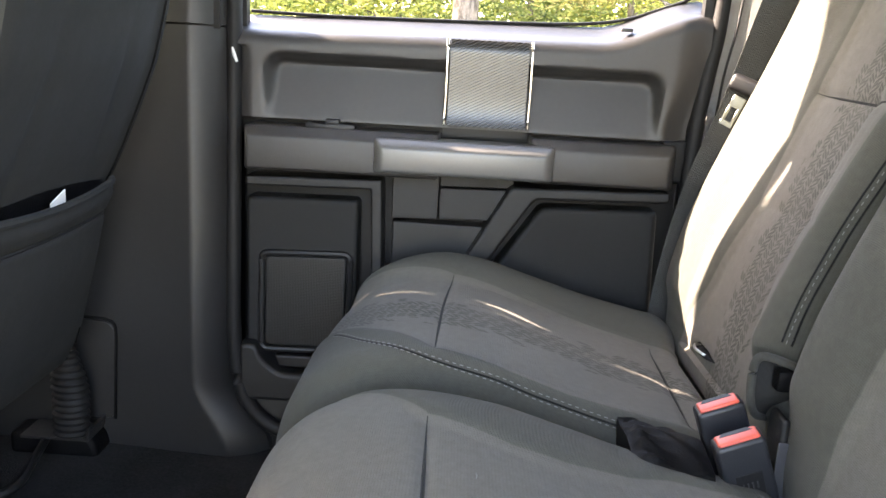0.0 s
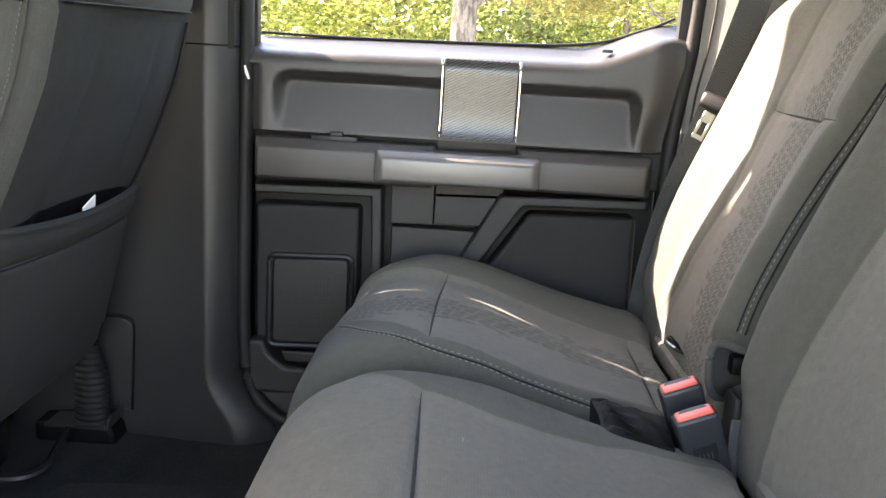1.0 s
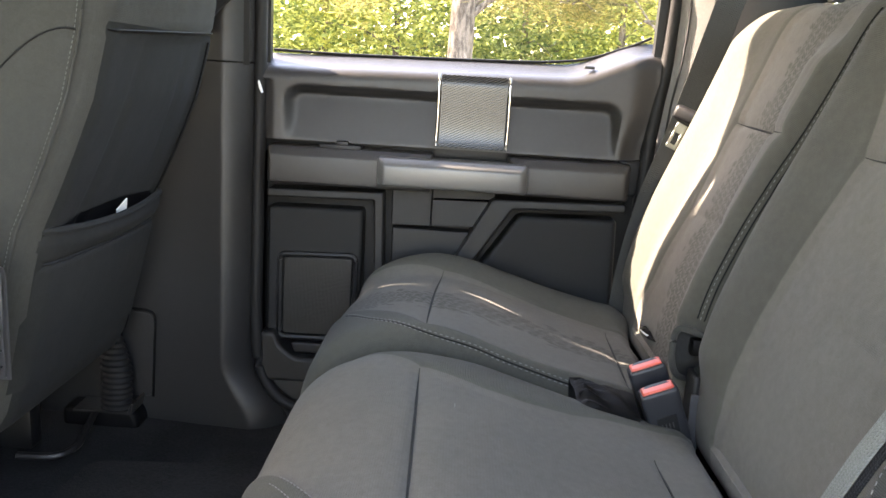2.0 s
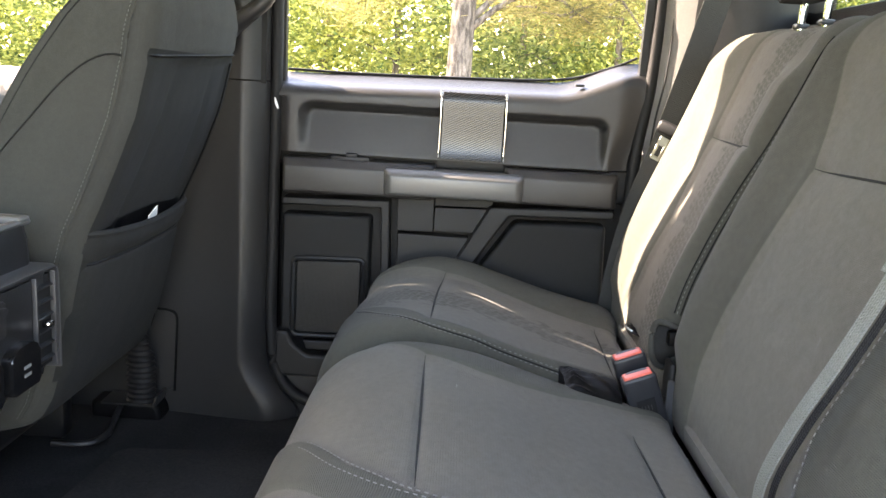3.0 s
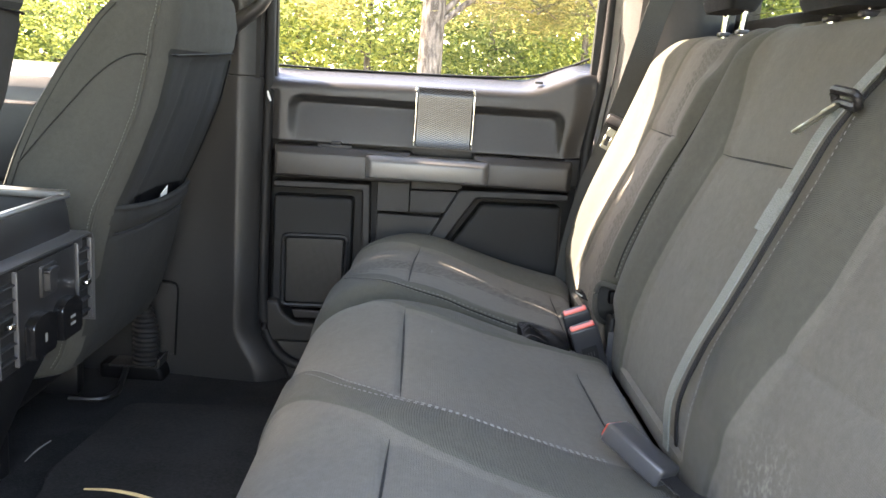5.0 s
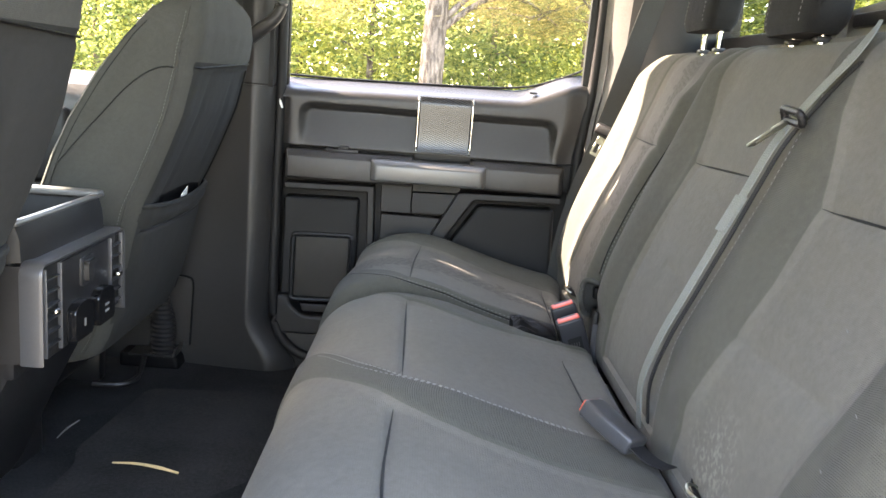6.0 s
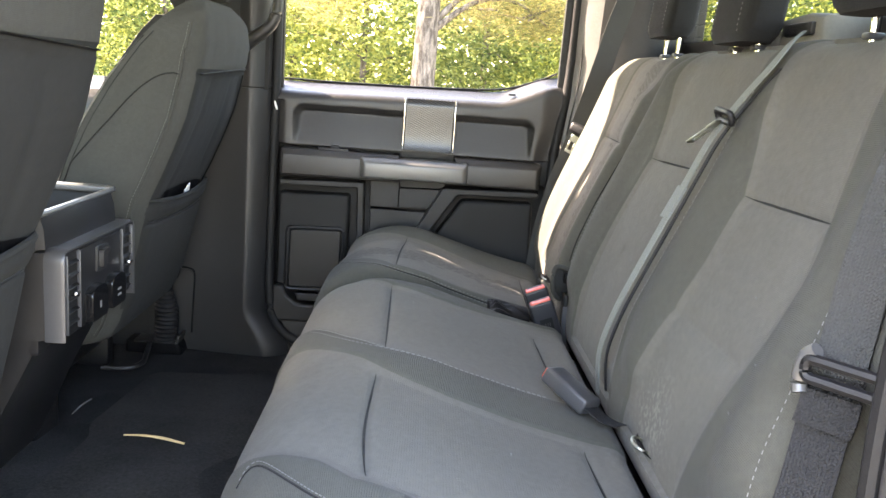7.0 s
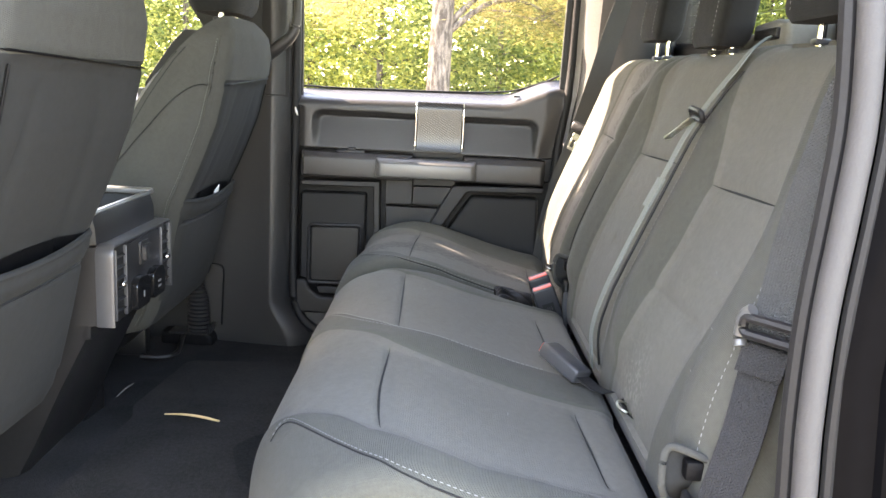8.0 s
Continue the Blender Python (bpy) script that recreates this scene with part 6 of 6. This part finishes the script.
for lo, hi in (((-0.552, YC - 0.149, 1.129), (-0.539, YC + 0.149, 1.137)), ((-0.90, YC - 0.149, 1.129), (-0.88, YC + 0.149, 1.150)), ((-0.90, YC - 0.149, 1.129), (-0.54, YC - 0.126, 1.138)), ((-0.90, YC + 0.122, 1.129), (-0.54, YC + 0.149, 1.141))):
    box(bm, lo, hi, 0.004, 3)
part("tray_rim", bm, SILVER, console, "bright satin tray rim")
bm = bmesh.new()
box(bm, (-0.89, YC - 0.13, 1.03), (-0.545, YC + 0.13, 1.05), 0.004)
part("tray", bm, PILLAR, console)
# bezel: upper rail, wings and vents


def yz_plate(bm, poly, x0, x1, bevel=0.003):
    """A plate with the outline poly in (y, z), its face at x1 looking to the tail."""
    f = [bm.verts.new((x1, y, z)) for y, z in poly]
    b = [bm.verts.new((x0, y, z)) for y, z in poly]
    n = len(poly)
    face = bm.faces.new(f)
    bm.faces.new(b[::-1])
    for i in range(n):
        bm.faces.new((f[i], f[(i + 1) % n], b[(i + 1) % n], b[i]))
    if bevel:
        bmesh.ops.bevel(bm, geom=list(face.edges), offset=bevel, segments=2, profile=0.5, affect="EDGES")


outer = [(YC - 0.154, 0.934), (YC - 0.154, 1.03)] + rounded([(YC - 0.154, 1.03), (YC - 0.154, 1.081), (YC - 0.09, 1.081)], 0.04, 8)[9:18] + [(YC + 0.09, 1.081)] + rounded([(YC + 0.09, 1.081), (YC + 0.154, 1.081), (YC + 0.154, 1.03)], 0.04, 8)[9:18] + [(YC + 0.154, 1.03), (YC + 0.154, 0.934)]
ring = []
for y, z in outer:
    dy, dz = YC - y, 1.0 - z
    iy = y + math.copysign(min(0.0045, abs(dy)), dy) if abs(dy) > 0.06 else y
    iz = min(z, 1.0755)
    ring.append([Vector((-0.514, iy, iz)), Vector((-0.5065, iy, iz)), Vector((-0.506, y * 0.5 + iy * 0.5, z * 0.5 + iz * 0.5)), Vector((-0.511, y, z)), Vector((-0.537, y, z)), Vector((-0.537, iy, iz))])
bm = bmesh.new()
rows = sheet(bm, ring, close_v=True)
cap(bm, rows[0])
cap(bm, rows[-1][::-1])
part("bezel", bm, BEZEL, console, "satin silver bezel frame")
for s in (-1, 1):
    y0, y1 = sorted((YC + s * 0.139, YC + s * 0.092))
    vent = empty("air_vent", (-0.52, (y0 + y1) / 2, 1.0), "", "")
    for key in ("label", "category"):
        if key in vent:
            del vent[key]
    vent.parent = console
    vent.matrix_parent_inverse = console.matrix_world.inverted()
    bm = bmesh.new()
    box(bm, (-0.520, y0, 0.945), (-0.5125, y1, 1.068), 0.001, 1)
    part("vent_cavity", bm, RUBBER, vent)
    for yy in (y0, y1):
        bm = bmesh.new()
        box(bm, (-0.512, yy - 0.0012, 0.942), (-0.5055, yy + 0.0012, 1.070), 0.0005)
        part("vent_side", bm, BEZEL, vent)
    for k in range(6):
        bm = bmesh.new()
        z = 0.957 + 0.0195 * k
        box(bm, (-0.005, y0 + 0.003, -0.0013), (0.004, y1 - 0.003, 0.0013), 0.0006, 1, Matrix.Translation((-0.5105, 0, z)) @ pose(0, 0, 0, 0, 18, 0))
        part("slat", bm, BLACK, vent)
    bm = bmesh.new()
    box(bm, (-0.510, (y0 + y1) / 2 - 0.008, 1.001), (-0.499, (y0 + y1) / 2 + 0.009, 1.009), 0.003, 2)
    part("vent_knob", bm, CHROME, vent, "bright vent knob")
bm = bmesh.new()
yz_plate(bm, [(YC - 0.085, 0.940), (YC + 0.085, 0.940), (YC + 0.085, 1.070), (YC - 0.085, 1.070)], -0.53, -0.508)
part("centre_plate", bm, CONSOLE, console)
bm = bmesh.new()
yz_plate(bm, rounded([(YC - 0.028, 1.018), (YC + 0.018, 1.018), (YC + 0.018, 1.062), (YC - 0.028, 1.062)], 0.004), -0.51, -0.504)
yz_plate(bm, rounded([(YC - 0.022, 1.026), (YC - 0.012, 1.026), (YC - 0.012, 1.056), (YC - 0.022, 1.056)], 0.003), -0.505, -0.496)
yz_plate(bm, rounded([(YC - 0.022, 1.048), (YC + 0.012, 1.048), (YC + 0.012, 1.056), (YC - 0.022, 1.056)], 0.003), -0.505, -0.497)
part("socket_flap", bm, PILLAR, console, "charcoal socket flap")
for s, marks in ((-1, ((0, 0),)), (1, ((-0.004, 0), (0.004, 0)))):
    yc = YC + s * 0.042
    bm = bmesh.new()
    yz_plate(bm, rounded([(yc - 0.032, 0.944), (yc + 0.032, 0.944), (yc + 0.032, 0.992), (yc + 0.015, 1.001), (yc - 0.015, 1.001), (yc - 0.032, 0.992)], 0.005), -0.512, -0.494, 0.0025)
    lid = part("power_socket_lid", bm, GLOSS, console, "glossy black power socket lid")
    bm = bmesh.new()
    for dz, dy in marks:
        box(bm, (-0.4946, yc - (0.003 if s < 0 else 0.008), 0.968 + dz * 1.3 - (0.006 if s < 0 else 0.002)), (-0.4936, yc + (0.003 if s < 0 else 0.008), 0.968 + dz * 1.3 + (0.006 if s < 0 else 0.002)), 0.0, 1)
    part("marking", bm, THREAD, lid)


# ---- outside ----
def trunk_mesh(bm, base, height, r0, lean, limbs, seed, droop=0.12):
    rng = random.Random(seed)
    base = Vector(base)
    line, rad = [], []
    for k in range(14):
        t = k / 13
        line.append(base + Vector((lean[0] * t + 0.04 * math.sin(3.1 * t + seed), lean[1] * t, height * t)))
        rad.append(r0 * (1.25 if k == 0 else 1) * (1 - 0.72 * t))
    tube(bm, line, rad, n=12)
    tips = []
    for z, ang, length, rise in limbs:
        t = z / height
        p = base + Vector((lean[0] * t, lean[1] * t, z))
        d = Vector((math.cos(ang), math.sin(ang), rise)).normalized()
        pts = [p, p + d * length * 0.36 + Vector((0, 0, 0.05 * length)), p + d * length * 0.70 - Vector((0, 0, droop * 0.25 * length)), p + d * length - Vector((0, 0, droop * length))]
        r = r0 * (1 - 0.72 * t) * 0.34
        tube(bm, pts, [r, r * 0.7, r * 0.45, r * 0.18], n=7, step=length / 8)
        tips.append((pts[1], pts[2], pts[3]))
        for q in range(4):
            s = pts[1].lerp(pts[3], rng.random())
            e = s + Vector((rng.uniform(-1, 1), rng.uniform(-1, 1), rng.uniform(-0.6, 0.5))) * length * 0.35
            tube(bm, [s, s.lerp(e, 0.5) + Vector((0, 0, 0.03)), e], [r * 0.35, r * 0.2, r * 0.08], n=5)
            tips.append((s, s.lerp(e, 0.5), e))
    return tips


def leaves(name, mat, parent, centres, spread, count, size, seed, flat=0.6, slim=0.42):
    """Many single leaves gathered in clumps."""
    rs = np.random.RandomState(seed)
    c = np.array([list(v) for v in centres])
    pick = c[rs.randint(0, len(c), count)]
    pos = pick + rs.normal(0, 1, (count, 3)) * np.array(spread)
    pos = pos[pos[:, 2] > 0.05]
    count = len(pos)
    a = rs.normal(0, 1, (count, 3))
    a[:, 2] *= flat
    a /= np.linalg.norm(a, axis=1)[:, None]
    b = np.cross(a, rs.normal(0, 1, (count, 3)))
    b /= np.linalg.norm(b, axis=1)[:, None]
    s = size * rs.uniform(0.6, 1.5, (count, 1))
    v = np.stack([pos - a * s, pos + b * s * slim - a * s * 0.1, pos + a * s, pos - b * s * slim - a * s * 0.1], axis=1).reshape(-1, 3)
    me = bpy.data.meshes.new(name)
    me.from_pydata(v.tolist(), [], [(4 * i, 4 * i + 1, 4 * i + 2, 4 * i + 3) for i in range(count)])
    me.materials.append(mat)
    ob = new(name, me)
    if parent is not None:
        ob.parent = parent
        ob.matrix_parent_inverse = parent.matrix_world.inverted()
    return ob


def tree(at_xy, height, r0, label, seed, crown, leaf, size, count, limbs=None, lean=(0, 0), low=0.5, spread=(0.5, 0.5, 0.35), slim=0.42, droop=0.12):
    rng = random.Random(seed)
    ob = empty("tree", (*at_xy, 0.0), label, "tree")
    if limbs is None:
        limbs = [(height * (low / height + (0.95 - low / height) * i / 14), rng.uniform(0, 6.28), crown * rng.uniform(0.6, 1.1) * (1 - 0.5 * i / 14), rng.uniform(0.0, 0.6)) for i in range(15)]
    bm = bmesh.new()
    tips = trunk_mesh(bm, (*at_xy, -0.05), height, r0, lean, limbs, seed, droop)
    part("trunk", bm, BARK, ob, "rough grey-brown trunk with limbs")
    centres = [p.lerp(q, rng.random()) for tip in tips for p, q in ((tip[0], tip[1]), (tip[1], tip[2]), (tip[1], tip[2]))]
    leaves("crown", leaf, ob, centres, spread, count, size, seed, slim=slim)
    return ob


# the pine in front of the thicket
pine_limbs = [(1.98, 0.25, 1.7, 0.75), (1.90, 0.05, 1.5, 0.62), (2.5, 2.7, 1.3, 0.2), (2.75, 0.0, 1.9, -0.05), (3.1, 0.6, 1.9, 0.0), (3.2, 3.6, 1.6, -0.05), (3.5, 0.2, 2.1, -0.1), (3.8, 5.5, 1.6, 0.1), (4.2, 1.2, 1.6, 0.1), (4.3, 3.0, 1.6, 0.1), (5.0, 0.5, 1.4, 0.1), (5.3, 4.0, 1.3, 0.1), (6.0, 2.0, 1.2, 0.2)]
tree((-0.05, 8.0), 8.5, 0.145, "tall pine with a bare pale trunk", 3, 1.5, NEEDLE, 0.060, 36000, limbs=pine_limbs, lean=(0.25, 0.1), spread=(0.20, 0.20, 0.13), slim=0.055, droop=0.42)
tree((-6.1, 8.6), 9.0, 0.17, "pine with a pale bare trunk", 5, 1.5, NEEDLE, 0.060, 12000, low=4.5, spread=(0.3, 0.3, 0.2), slim=0.055)
spots = [(-9.5, 12.5), (-7.2, 11.0), (-5.2, 12.3), (-3.6, 10.8), (-2.0, 11.8), (-0.9, 10.6), (0.8, 11.2), (2.0, 10.4), (3.2, 12.0), (4.6, 10.9), (6.2, 12.4), (8.2, 11.4), (6.9, 13.4), (9.6, 13.0)]
for i, (x, y) in enumerate(spots):
    tree((x, y), 4.2 + 0.8 * ((i * 7) % 5) / 4, 0.06, "leafy young tree in the thicket", 20 + i, 1.5, LEAF_A if i % 3 else LEAF_B, 0.036, 19000, low=0.35, spread=(0.42, 0.42, 0.34))
# trees behind the tail and beyond
for i, (x, y) in enumerate([(9.0, 6.5), (11.0, 3.0), (12.0, -1.5), (10.5, 9.5)]):
    tree((x, y), 6.0, 0.09, "leafy tree behind the truck", 60 + i, 1.9, LEAF_B, 0.09, 3500, low=0.8, spread=(0.6, 0.6, 0.5))
rng = random.Random(9)
far_c = [(rng.uniform(-26, 20), rng.uniform(14.5, 18), rng.uniform(0.3, 5.2)) for _ in range(560)]
# unseen foliage ahead, added to hold back light through the windscreen
far_c += [(rng.uniform(-19, -15), rng.uniform(-14, 16), rng.uniform(0.4, 8.5)) for _ in range(440)]
tagged(leaves("woodland", LEAF_B, None, far_c, (0.8, 0.8, 0.6), 72000, 0.18, 77), "dense green woodland beyond the thicket, and unseen ahead as light screen", "woodland", kind="stuff")
